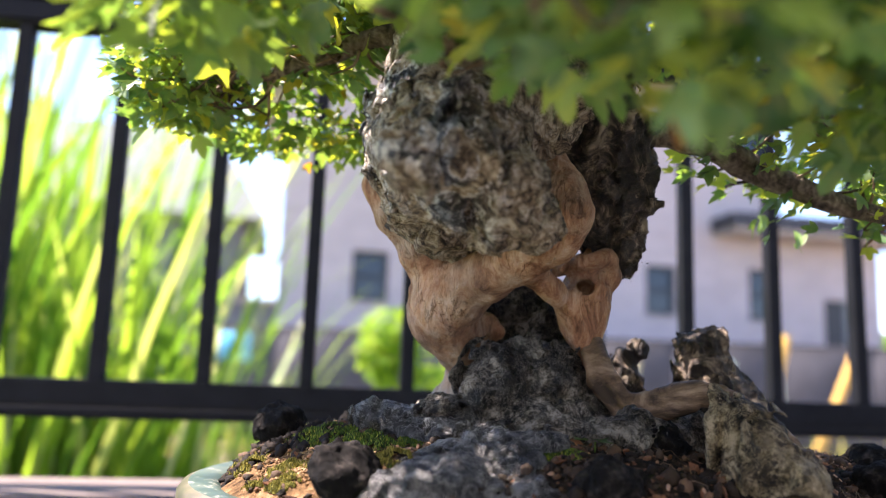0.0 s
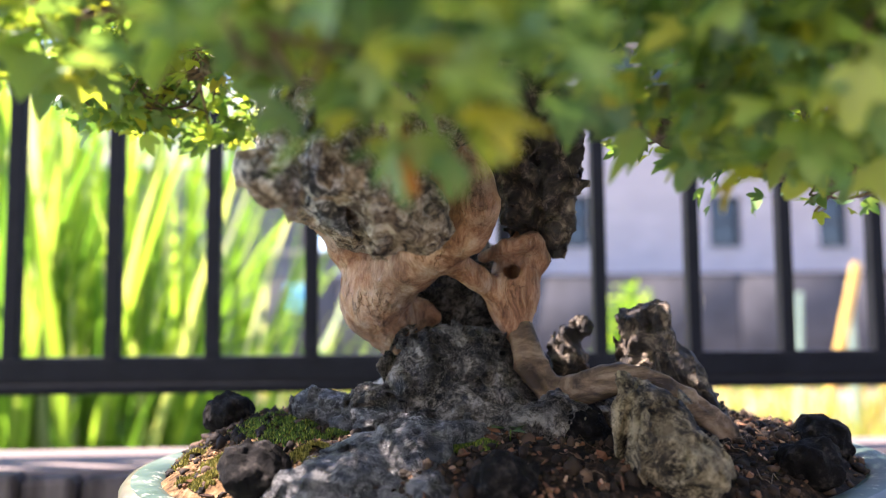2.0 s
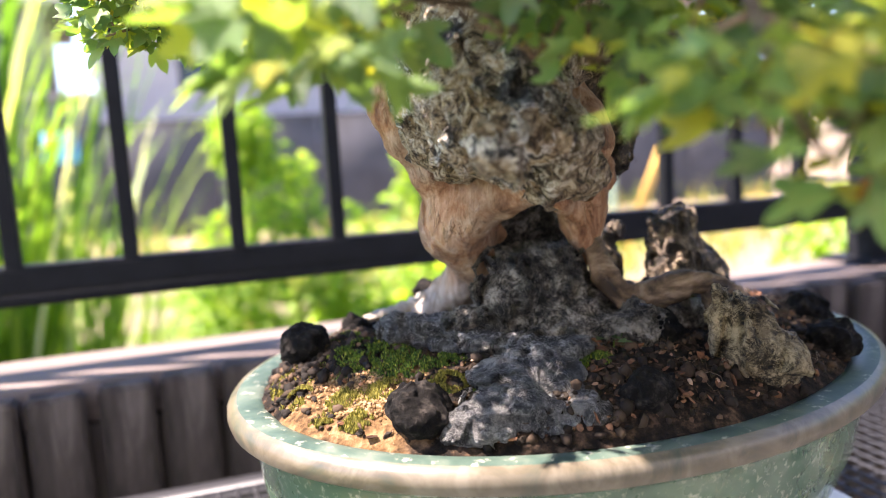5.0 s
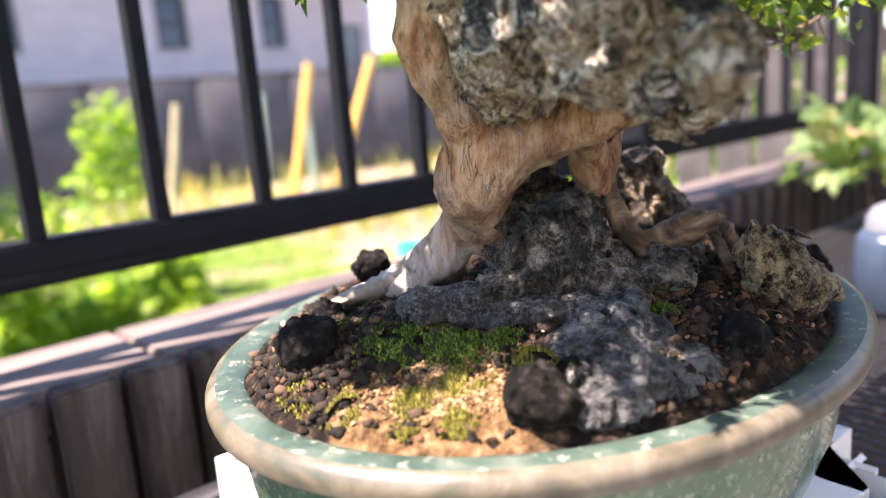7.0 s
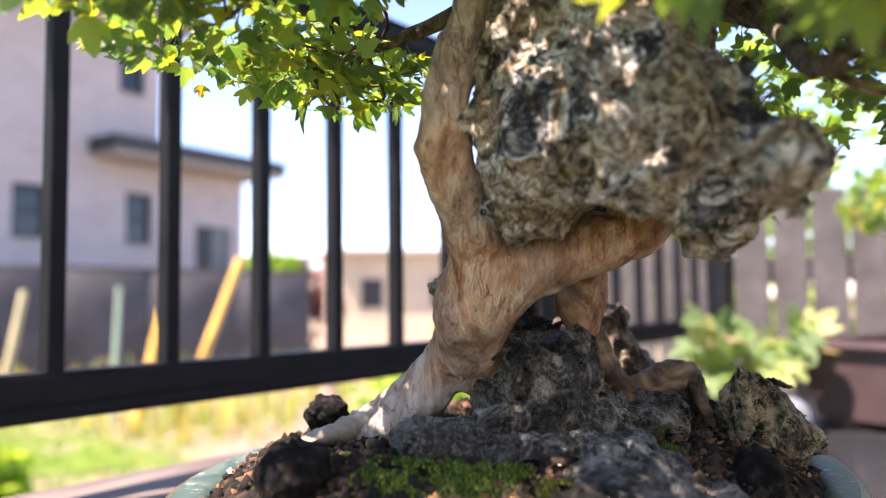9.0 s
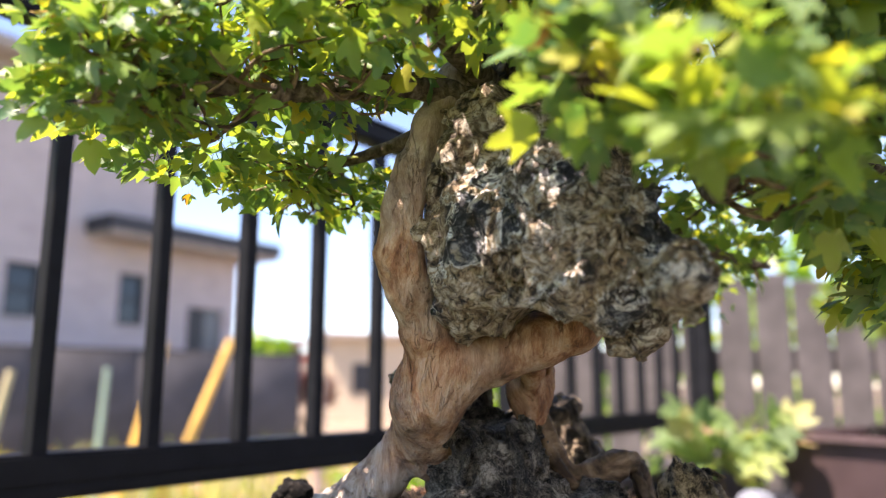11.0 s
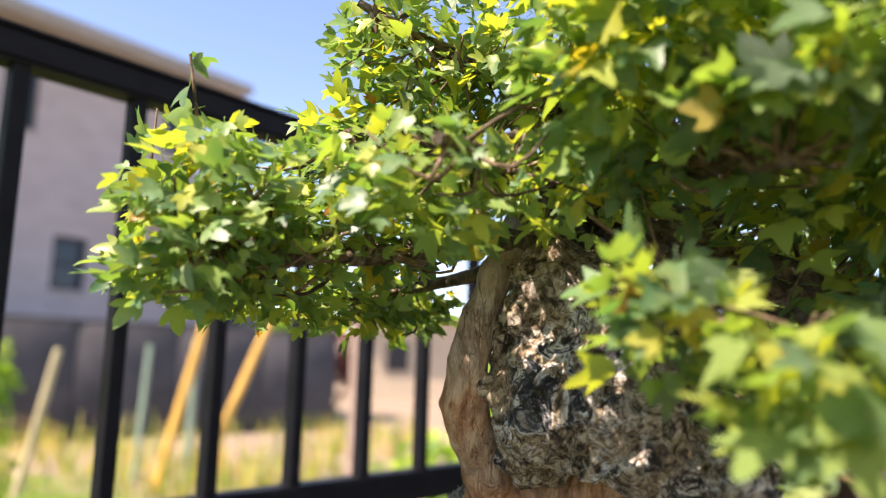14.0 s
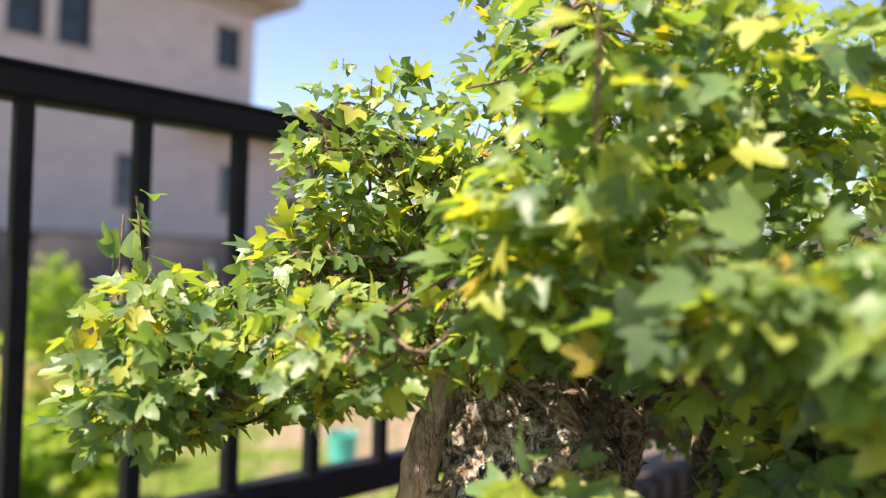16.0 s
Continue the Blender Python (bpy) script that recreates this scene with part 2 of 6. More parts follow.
def mat_rim_edge():
    m = Mat("worn_glaze_edge", 0.3, spec=0.5)
    n = m.noise(30, 6, 0.65, 1.0)
    tone = m.ramp(n, (0.34, (0.050, 0.060, 0.045)), (0.48, (0.105, 0.088, 0.060)), (0.66, (0.18, 0.155, 0.115)))
    return m.done(tone, n, 0.0006, 0.5)


def mat_rim_top():
    m = Mat("blue_green_glaze", 0.4, spec=0.16)
    n = m.noise(22, 6, 0.65, 1.0)
    tone = m.ramp(n, (0.34, (0.030, 0.054, 0.044)), (0.5, (0.056, 0.088, 0.070)), (0.66, (0.115, 0.14, 0.110)))
    tone = m.mix(m.grey(m.noise(130, 5, 0.7), 0.58, 0.66, 0, 0.6), tone, (0.5, 0.48, 0.38))
    return m.done(tone, m.noise(80, 3), 0.0005, 0.5, m.grey(n, 0.3, 0.7, 0.34, 0.55))


def mat_leaf(island):
    m = Mat("maple_leaf_stuff" if island else "maple_leaf", 0.42, spec=0.5)
    r = m.random(island)
    tone = m.ramp(r, (0.0, (0.054, 0.130, 0.066)), (0.35, (0.105, 0.220, 0.082)), (0.65, (0.185, 0.305, 0.080)), (0.9, (0.335, 0.400, 0.067)), (0.98, (0.38, 0.36, 0.05)), (0.994, (0.40, 0.30, 0.035)), (1.0, (0.36, 0.12, 0.03)))
    tone = m.mix(m.grey(m.noise(120, 4), 0.4, 0.7, 0, 0.35), tone, (0.30, 0.30, 0.09))
    m.done(tone, m.noise(260, 3), 0.0008, 0.5)
    tr = m.t.nodes.new("ShaderNodeBsdfTranslucent")
    bright = m.mix(1.0, tone, (1.9, 1.8, 0.6), "MULTIPLY")
    m.link(bright, tr.inputs["Color"])
    mixer = m.t.nodes.new("ShaderNodeMixShader")
    mixer.inputs[0].default_value = 0.42
    m.link(m.b.outputs[0], mixer.inputs[1])
    m.link(tr.outputs[0], mixer.inputs[2])
    m.link(mixer.outputs[0], m.t.nodes["Material Output"].inputs[0])
    return m.m


def mat_green(name, stops, through_it=0.45, rough=0.5):
    m = Mat(name, rough, spec=0.35)
    tone = m.ramp(m.random(True), *stops)
    m.done(tone)
    tr = m.t.nodes.new("ShaderNodeBsdfTranslucent")
    m.link(m.mix(1.0, tone, (1.6, 1.7, 0.9), "MULTIPLY"), tr.inputs["Color"])
    mixer = m.t.nodes.new("ShaderNodeMixShader")
    mixer.inputs[0].default_value = through_it
    m.link(m.b.outputs[0], mixer.inputs[1])
    m.link(tr.outputs[0], mixer.inputs[2])
    m.link(mixer.outputs[0], m.t.nodes["Material Output"].inputs[0])
    return m.m


def mat_fence():
    m = Mat("black_paint", 0.5, spec=0.10)
    n = m.noise(30, 5, 0.6)
    return m.done(m.ramp(n, (0.3, (0.006, 0.0066, 0.0085)), (0.7, (0.012, 0.0128, 0.0155))), m.noise(400, 3), 0.0004, 0.5, m.grey(n, 0.3, 0.7, 0.45, 0.65))


def mat_plank():
    m = Mat("weathered_timber", 0.85, spec=0.2)
    g = m.noise(40, 7, 0.65, 0.6, m.mapped((1, 1, 0.12)))
    r = m.random()
    tone = m.ramp(g, (0.34, (0.014, 0.011, 0.010)), (0.5, (0.048, 0.039, 0.036)), (0.68, (0.135, 0.115, 0.106)))
    tone = m.mix(m.grey(r, 0, 1, 0.0, 0.4), tone, (0.048, 0.040, 0.037))
    return m.done(tone, g, 0.004, 1.0)


def mat_cap():
    m = Mat("bleached_cap_board", 0.8, spec=0.25)
    g = m.noise(30, 7, 0.65, 0.6, m.mapped((0.1, 1, 1), (0, 0, radians(7.4))))
    tone = m.ramp(g, (0.3, (0.065, 0.050, 0.046)), (0.5, (0.14, 0.11, 0.098)), (0.7, (0.25, 0.205, 0.18)))
    return m.done(tone, g, 0.003, 1.0)


def mat_plain(name, colour, rough=0.6, spread=0.25, scale=6.0, bump=0.002, metal=0.0):
    m = Mat(name, rough, metal)
    n = m.noise(scale, 6, 0.6)
    dark = tuple(c * (1 - spread) for c in colour)
    light = tuple(min(1.0, c * (1 + spread)) for c in colour)
    return m.done(m.ramp(n, (0.3, dark), (0.7, light)), m.noise(scale * 9, 4), bump, 0.6)


def mat_stucco(name, colour, mortar):
    m = Mat(name, 0.9, spec=0.2)
    br = m.node("ShaderNodeTexBrick", Scale=1.0)
    br.inputs["Brick Width"].default_value, br.inputs["Row Height"].default_value, br.inputs["Mortar Size"].default_value = 0.42, 0.2, 0.012
    for k, c in (("Color1", colour), ("Color2", tuple(c * 0.88 for c in colour)), ("Mortar", mortar)):
        br.inputs[k].default_value = (*c, 1)
    m.link(m.mapped((1, 1, 1), (radians(90), 0, 0)), br.inputs["Vector"])
    tone = m.mix(m.grey(m.noise(1.4, 5), 0.35, 0.7, 0, 0.3), br.outputs["Color"], tuple(c * 0.7 for c in colour))
    return m.done(tone, m.noise(30, 4), 0.01, 0.6)


def mat_ground():
    m = Mat("yard_ground", 0.95, spec=0.1)
    n = m.noise(0.9, 6, 0.6, 0.5)
    f = m.noise(9, 6, 0.7)
    grass = m.ramp(f, (0.3, (0.04, 0.07, 0.013)), (0.5, (0.10, 0.16, 0.026)), (0.7, (0.19, 0.23, 0.05)))
    sand = m.ramp(f, (0.3, (0.16, 0.12, 0.085)), (0.6, (0.29, 0.225, 0.165)), (0.8, (0.40, 0.32, 0.245)))
    sp = m.t.nodes.new("ShaderNodeSeparateXYZ")
    m.link(m.co, sp.inputs[0])
    along = m.math("ADD", sp.outputs["Y"], m.grey(n, 0.3, 0.7, -1.6, 1.6))
    strip = m.grey(along, 10.2, 10.8)
    right = m.grey(m.math("ADD", sp.outputs["X"], m.math("MULTIPLY", n, 3.0)), 4.2, 5.2)
    tone = m.mix(m.math("MAXIMUM", strip, right), grass, sand)
    tone = m.mix(m.grey(n, 0.50, 0.57, 0, 0.85), tone, sand)
    # pale concrete paving added under and before the bench, to bounce light upwards
    front = m.math("MULTIPLY", m.grey(m.math("ADD", sp.outputs["Y"], m.grey(f, 0.3, 0.7, -0.1, 0.1)), 1.0, 0.85), m.grey(m.math("ADD", sp.outputs["X"], m.grey(f, 0.3, 0.7, -0.2, 0.2)), -0.9, -0.6))
    tone = m.mix(front, tone, m.ramp(f, (0.3, (0.15, 0.147, 0.144)), (0.7, (0.24, 0.236, 0.23))))
    return m.done(tone, f, 0.03, 0.8)


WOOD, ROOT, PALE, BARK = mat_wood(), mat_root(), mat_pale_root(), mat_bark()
CRUSTED = dark_stone("crusted_stone", 0.55, ((0.41, (0.028, 0.027, 0.025)), (0.48, (0.09, 0.085, 0.08)), (0.54, (0.20, 0.195, 0.18)), (0.61, (0.42, 0.41, 0.385))), (0.58, 0.57, 0.54), (0.42, 0.52), 75, 0.45)
ROCK, BASE, BLUE, SPOT = mat_upper_rock(), mat_base_rock(), mat_blue_rock(), mat_spotted_stone()
LAVA, SOIL = mat_lava(), mat_soil()
GLAZE, EDGE, RIMTOP = mat_glaze(), mat_rim_edge(), mat_rim_top()
LEAF, LEAVES = mat_leaf(False), mat_leaf(True)
FENCE, PLANK, CAP = mat_fence(), mat_plank(), mat_cap()
MOSS = mat_green("moss", ((0.0, (0.010, 0.020, 0.005)), (0.5, (0.04, 0.085, 0.010)), (0.85, (0.11, 0.18, 0.018)), (1.0, (0.27, 0.27, 0.04))), 0.15, 0.9)
YMOSS = mat_green("yellow_moss", ((0.0, (0.045, 0.045, 0.008)), (0.5, (0.15, 0.14, 0.018)), (1.0, (0.33, 0.28, 0.06))), 0.15, 0.9)
PELLET = mat_bits("soil_grains", (0.0, (0.008, 0.007, 0.005)), (0.55, (0.036, 0.025, 0.017)), (0.80, (0.11, 0.064, 0.038)), (0.96, (0.18, 0.09, 0.05)), (1.0, (0.34, 0.22, 0.15)))
FIBRE = mat_bits("root_hair", (0.0, (0.06, 0.035, 0.02)), (0.7, (0.15, 0.10, 0.06)), (1.0, (0.32, 0.25, 0.18)))
GRIT = mat_bits("sandy_grit", (0.0, (0.06, 0.032, 0.013)), (0.5, (0.19, 0.112, 0.05)), (0.9, (0.34, 0.235, 0.125)), (1.0, (0.42, 0.20, 0.11)))
CRUMB = mat_bits("soil_crumb", (0.0, (0.006, 0.005, 0.004)), (0.6, (0.020, 0.014, 0.010)), (0.9, (0.055, 0.036, 0.023)), (1.0, (0.13, 0.08, 0.05)))
CHIP = mat_bits("lichen_chip", (0.0, (0.14, 0.14, 0.125)), (0.6, (0.33, 0.33, 0.30)), (1.0, (0.60, 0.59, 0.54)))


def mat_branch():
    m = Mat("grey_brown_branch", 0.7, spec=0.3)
    g = m.noise(120, 8, 0.74, 0.6)
    ring = m.wave(70, 6.0, 4.0, 1.5)
    tone = m.ramp(m.math("ADD", m.math("MULTIPLY", g, 0.94), m.math("MULTIPLY", ring, 0.06)), (0.36, (0.035, 0.024, 0.016)), (0.48, (0.12, 0.088, 0.06)), (0.6, (0.25, 0.195, 0.14)), (0.72, (0.38, 0.31, 0.24)))
    return m.done(tone, m.math("ADD", g, m.math("MULTIPLY", ring, 0.12)), 0.003, 1.0)


BRANCH = mat_branch()
CHIPS = mat_bits("bark_chip", (0.0, (0.04, 0.02, 0.012)), (0.5, (0.15, 0.068, 0.036)), (0.88, (0.36, 0.18, 0.10)), (1.0, (0.56, 0.40, 0.28)))


# ---- building helpers ----
def part(name, me, mat, parent=None, label="", smooth=True):
    """One mesh object under a thing or a part (or at the top, with no parent)."""
    if isinstance(me, bmesh.types.BMesh):
        bm, me = me, bpy.data.meshes.new(name)
        bm.to_mesh(me)
        bm.free()
    if mat is not None and not me.materials:
        me.materials.append(mat)
    if smooth:
        me.polygons.foreach_set("use_smooth", [True] * len(me.polygons))
        if len(me.polygons) < 3000:
            me.set_sharp_from_angle(angle=radians(62))
    ob = new(name, me)
    if parent is not None:
        ob.parent = parent
    if label:
        ob["label"] = label
    return ob


def thing(name, label, category, group="", kind="", at=(0, 0, 0), turn=0.0):
    ob = new(name)
    ob.empty_display_size = 0.02
    ob.matrix_world = pose(*at, 0, 0, turn)
    return tagged(ob, label, category, group, kind)


def mesh_of(verts, faces):
    me = bpy.data.meshes.new("m")
    me.from_pydata(np.asarray(verts).tolist(), [], np.asarray(faces).tolist() if isinstance(faces, np.ndarray) else faces)
    me.update()
    return me


def box(lo, hi, bevel=0.0, seg=1):
    bm = bmesh.new()
    bmesh.ops.create_cube(bm, size=1.0)
    for v in bm.verts:
        v.co = Vector([lo[i] if v.co[i] < 0 else hi[i] for i in range(3)])
    if bevel:
        bmesh.ops.bevel(bm, geom=bm.edges[:], offset=bevel, segments=seg, affect="EDGES")
    return bm


def joined(*bms):
    out = bmesh.new()
    for b in bms:
        me = bpy.data.meshes.new("j")
        b.to_mesh(me)
        b.free()
        out.from_mesh(me)
        bpy.data.meshes.remove(me)
    return out


_hash = np.random.RandomState(7).rand(4096)


def vnoise(p, freq, seed=0):
    """Value noise, -1 to 1."""
    q = p * freq + seed * 17.31
    i = np.floor(q).astype(np.int64)
    f = q - i
    f = f * f * (3 - 2 * f)
    out = 0.0
    for dx in (0, 1):
        for dy in (0, 1):
            for dz in (0, 1):
                h = _hash[((i[..., 0] + dx) * 73856093 ^ (i[..., 1] + dy) * 19349663 ^ (i[..., 2] + dz) * 83492791) & 4095]
                out = out + h * np.where(dx, f[..., 0], 1 - f[..., 0]) * np.where(dy, f[..., 1], 1 - f[..., 1]) * np.where(dz, f[..., 2], 1 - f[..., 2])
    return out * 2 - 1


def fbm(p, freq, octaves=4, gain=0.5, seed=0, ridged=False):
    out, a = 0.0, 1.0
    for k in range(octaves):
        n = vnoise(p, freq * 2.03**k, seed + k)
        out = out + a * (1 - 2 * np.abs(n) if ridged else n)
        a *= gain
    return out


def smin(a, b, k):
    h = np.clip(0.5 + 0.5 * (b - a) / k, 0, 1)
    return b + (a - b) * h - k * h * (1 - h)


def ellipsoid(p, c, r, turn=None):
    q = p - np.array(c)
    if turn is not None:
        q = q @ np.array(Euler([radians(a) for a in turn]).to_matrix())
    r = np.array(r)
    k0 = np.linalg.norm(q / r, axis=-1)
    k1 = np.linalg.norm(q / (r * r), axis=-1) + 1e-9
    return k0 * (k0 - 1.0) / k1


def capsule(p, a, b, ra, rb):
    a, b = np.array(a), np.array(b)
    d = b - a
    h = np.clip(((p - a) @ d) / (d @ d), 0, 1)
    return np.linalg.norm(p - a - h[..., None] * d, axis=-1) - (ra + (rb - ra) * h)


def strand(p, pts, k=0.004):
    """A tapering limb through points (x, y, z, radius)."""
    out = None
    for a, b in zip(pts, pts[1:]):
        s = capsule(p, a[:3], b[:3], a[3], b[3])
        out = s if out is None else smin(out, s, k)
    return out


def surface(body, lo, hi, h, skin=None, reach=0.012, cuts=()):
    """The zero surface of body(p), roughened by skin(p) near it, as a mesh of quads."""
    ax = [np.arange(l, u + h, h) for l, u in zip(lo, hi)]
    p = np.stack(np.meshgrid(*ax, indexing="ij"), -1)
    v = body(p)
    if skin is not None:
        near = np.abs(v) < reach
        v[near] += skin(p[near])
    for c in cuts:
        v = np.maximum(v, -strand(p, c, 0.006) + 0.0012 * vnoise(p, 90, 3))
    s = v < 0
    n = np.array(v.shape) - 1
    acc, cnt = np.zeros((*n, 3)), np.zeros(n)

    def cut(a, o):
        return a[o[0] : o[0] + n[0], o[1] : o[1] + n[1], o[2] : o[2] + n[2]]

    for axis in range(3):
        for u in (0, 1):
            for w in (0, 1):
                o = [u, w]
                o.insert(axis, 0)
                e = list(o)
                e[axis] = 1
                va, vb = cut(v, o), cut(v, e)
                cross = cut(s, o) != cut(s, e)
                t = np.where(cross, va / np.where(cross, va - vb, 1), 0)
                at = np.empty((*n, 3))
                for k in range(3):
                    at[..., k] = o[k]
                at[..., axis] = t
                acc += np.where(cross[..., None], at, 0)
                cnt += cross
    live = cnt > 0
    idx = -np.ones(n, int)
    idx[live] = np.arange(live.sum())
    verts = (np.argwhere(live) + acc[live] / cnt[live][:, None]) * h + np.array(lo)
    faces = []
    for axis in range(3):
        b, c = [k for k in range(3) if k != axis]
        o = [slice(1, None)] * 3
        o[axis] = slice(0, -1)
        e = list(o)
        e[axis] = slice(1, None)
        lim = [slice(1, n[k]) for k in range(3)]
        lim[axis] = slice(0, n[axis])
        here = s[tuple(lim)]
        there = list(lim)
        there[axis] = slice(1, n[axis] + 1)
        flip = here != s[tuple(there)]
        for cell, inside in ((np.argwhere(flip & here), True), (np.argwhere(flip & ~here), False)):
            off = np.ones(3, int)
            off[axis] = 0
            cell = cell + off
            quad = []
            for db, dc in ((-1, -1), (0, -1), (0, 0), (-1, 0)):
                q = cell.copy()
                q[:, b] += db
                q[:, c] += dc
                quad.append(idx[tuple(q.T)])
            quad = np.stack(quad, 1)
            if inside == (axis == 1):
                quad = quad[:, ::-1]
            faces.append(quad)
    return mesh_of(verts, np.concatenate(faces))


def tube_arrays(pts, sides=7, wobble=0.0, seed=0):
    """Vertices and quads of a tube through points (x, y, z, radius)."""
    rng = np.random.RandomState(seed)
    pts = np.asarray(pts, float)
    verts, faces = [], []
    side = None
    for i, q in enumerate(pts):
        d = pts[min(i + 1, len(pts) - 1), :3] - pts[max(i - 1, 0), :3]
        d /= np.linalg.norm(d) + 1e-12
        if side is None:
            side = np.cross(d, (0.31, 0.2, 0.93) if abs(d[2]) < 0.9 else (1, 0, 0))
        side = side - d * (side @ d)
        side /= np.linalg.norm(side) + 1e-12
        other = np.cross(d, side)
        for k in range(sides):
            a = 2 * math.pi * k / sides
            r = q[3] * (1 + wobble * (rng.rand() - 0.5))
            verts.append(q[:3] + r * (math.cos(a) * side + math.sin(a) * other))
    m = len(pts)
    for i in range(m - 1):
        for k in range(sides):
            a, b = i * sides + k, i * sides + (k + 1) % sides
            faces.append((a, b, b + sides, a + sides))
    faces.append(tuple(range(sides))[::-1])
    faces.append(tuple((m - 1) * sides + k for k in range(sides)))
    return np.array(verts), faces


def tube(pts, sides=7, wobble=0.0, seed=0):
    return mesh_of(*tube_arrays(pts, sides, wobble, seed))


def curve_points(ctrl, n=16):
    """A smooth run of n points through control points (Catmull-Rom)."""
    c = np.asarray(ctrl, float)
    c = np.vstack([2 * c[0] - c[1], c, 2 * c[-1] - c[-2]])
    out = []
    for t in np.linspace(0, len(c) - 3 - 1e-6, n):
        i = int(t)
        f = t - i
        a, b, d, e = c[i : i + 4]
        out.append(0.5 * (2 * b + (d - a) * f + (2 * a - 5 * b + 4 * d - e) * f * f + (3 * b - a - 3 * d + e) * f**3))
    return np.array(out)


class Heap:
    """Many small pieces gathered into one mesh."""

    def __init__(self):
        self.v, self.f, self.n = [], [], 0

    def add(self, verts, faces):
        self.v.append(np.asarray(verts))
        self.f += [tuple(i + self.n for i in q) for q in faces]
        self.n += len(verts)

    def mesh(self):
        return mesh_of(np.concatenate(self.v), self.f)


# ---- ground, railing, timber wall ----
GROUND = -0.70
g = bmesh.new()
bmesh.ops.create_grid(g, x_segments=60, y_segments=60, size=1.0)
for v in g.verts:                               # finer near the middle, out to the horizon
    v.co = Vector((math.copysign(abs(v.co.x) ** 3, v.co.x) * 900, 6 + math.copysign(abs(v.co.y) ** 3, v.co.y) * 900, GROUND))
    d = math.hypot(v.co.x, v.co.y - 6)
    if d < 30:
        v.co.z += 0.03 * noise.noise(v.co * 0.6)
tagged(part("ground", g, mat_ground()), "dry garden ground with lawn and sandy path", "ground", kind="structure")

FENCE_TURN = math.degrees(math.atan2(0.0144, 0.1116))
PITCH = 0.11253
FENCE_AT = (-0.2584, 0.8576)                    # front of the first picket


def fence_pose(along, out, z):
    """A place by the railing: metres along it, behind its front face, and up."""
    a = radians(FENCE_TURN)
    return (FENCE_AT[0] + along * math.cos(a) - out * math.sin(a), FENCE_AT[1] + along * math.sin(a) + out * math.cos(a), z)


FX0, FX1 = -1.6, 2.05
fence = thing("metal_railing", "black painted metal railing on top of the timber wall", "fence", kind="structure", at=fence_pose(0, 0, 0), turn=FENCE_TURN)
rail = joined(box((FX0, -0.002, 0.668), (FX1, 0.030, 0.696), 0.003, 2), box((FX0, 0.001, 0.655), (FX1, 0.027, 0.6695), 0.002))
part("bottom_rail", rail, FENCE, fence)
rail = joined(box((FX0, -0.004, 1.092), (FX1, 0.032, 1.118), 0.004, 2), box((FX0, -0.001, 1.1175), (FX1, 0.029, 1.128), 0.005, 2))
part("top_rail", rail, FENCE, fence)
picket = bpy.data.meshes.new("picket")
b = box((-0.0078, 0.003, 0.690), (0.0078, 0.0195, 1.096), 0.0012, 1)
b.to_mesh(picket)
b.free()
picket.materials.append(FENCE)
k0, k1 = math.ceil(FX0 / PITCH), math.floor(FX1 / PITCH)
POSTS = (-11, 9.3, 18)
for k in range(k0, k1 + 1):
    if min(abs(k - q) for q in POSTS) > 0.35:
        ob = part("picket", picket, None, fence, smooth=False)
        ob.location.x = k * PITCH
for q in POSTS:
    post = joined(box((q * PITCH - 0.025, -0.008, 0.588), (q * PITCH + 0.025, 0.042, 1.15), 0.003, 2), box((q * PITCH - 0.03, -0.013, 1.148), (q * PITCH + 0.03, 0.047, 1.162), 0.005, 2), box((q * PITCH - 0.05, -0.033, 0.584), (q * PITCH + 0.05, 0.067, 0.592), 0.002))
    part("post", post, FENCE, fence)

wall = thing("timber_wall", "low retaining wall of weathered grey upright planks with bleached cap boards", "wall", kind="structure", at=fence_pose(0, 0, 0), turn=FENCE_TURN)
rng = np.random.RandomState(3)
at_x = -1.62
while at_x < 2.2:                                # cap boards butted end to end
    end = at_x + 0.9
    b = box((at_x, -0.066, 0.545), (end - 0.003, 0.066, 0.585), 0.003, 2)
    part("cap_board", b, CAP, wall)
    at_x = end
planks = []
for k in range(3):
    b = box((-0.0256, -0.094, 0.0), (0.0256, -0.068, 1.0), 0.003, 2)
    bmesh.ops.bisect_plane(b, geom=b.verts[:] + b.edges[:] + b.faces[:], plane_co=(0, 0, 0.5), plane_no=(0, 0, 1))
    for v in b.verts:
        v.co.x += 0.0012 * noise.noise(v.co * 9 + Vector((k, 0, 0)))
        v.co.y += 0.002 * noise.noise(v.co * 5 + Vector((0, k * 3, 0)))
        v.co.z = GROUND - 0.05 + v.co.z * (0.587 - GROUND + 0.05)
        if v.co.z > 0.5:
            v.co.z += 0.003 * noise.noise(v.co * 40 + Vector((k * 7, 0, 0)))
    me = bpy.data.meshes.new("plank")
    b.to_mesh(me)
    b.free()
    me.materials.append(PLANK)
    planks.append(me)
x, k = -1.6, 0
while x < 2.15:
    ob = part("plank", planks[k % 3], None, wall, smooth=False)
    ob.location = (x - 0.0, rng.uniform(-0.003, 0.003), rng.uniform(-0.006, 0.002))
    ob.rotation_euler = (0, rng.uniform(-0.004, 0.004), 0)
    x += 0.0587
    k += 1
part("core", box((-1.62, -0.066, GROUND - 0.05), (2.17, 0.06, 0.543)), mat_plain("dark_timber", (0.05, 0.042, 0.038), 0.9), wall)

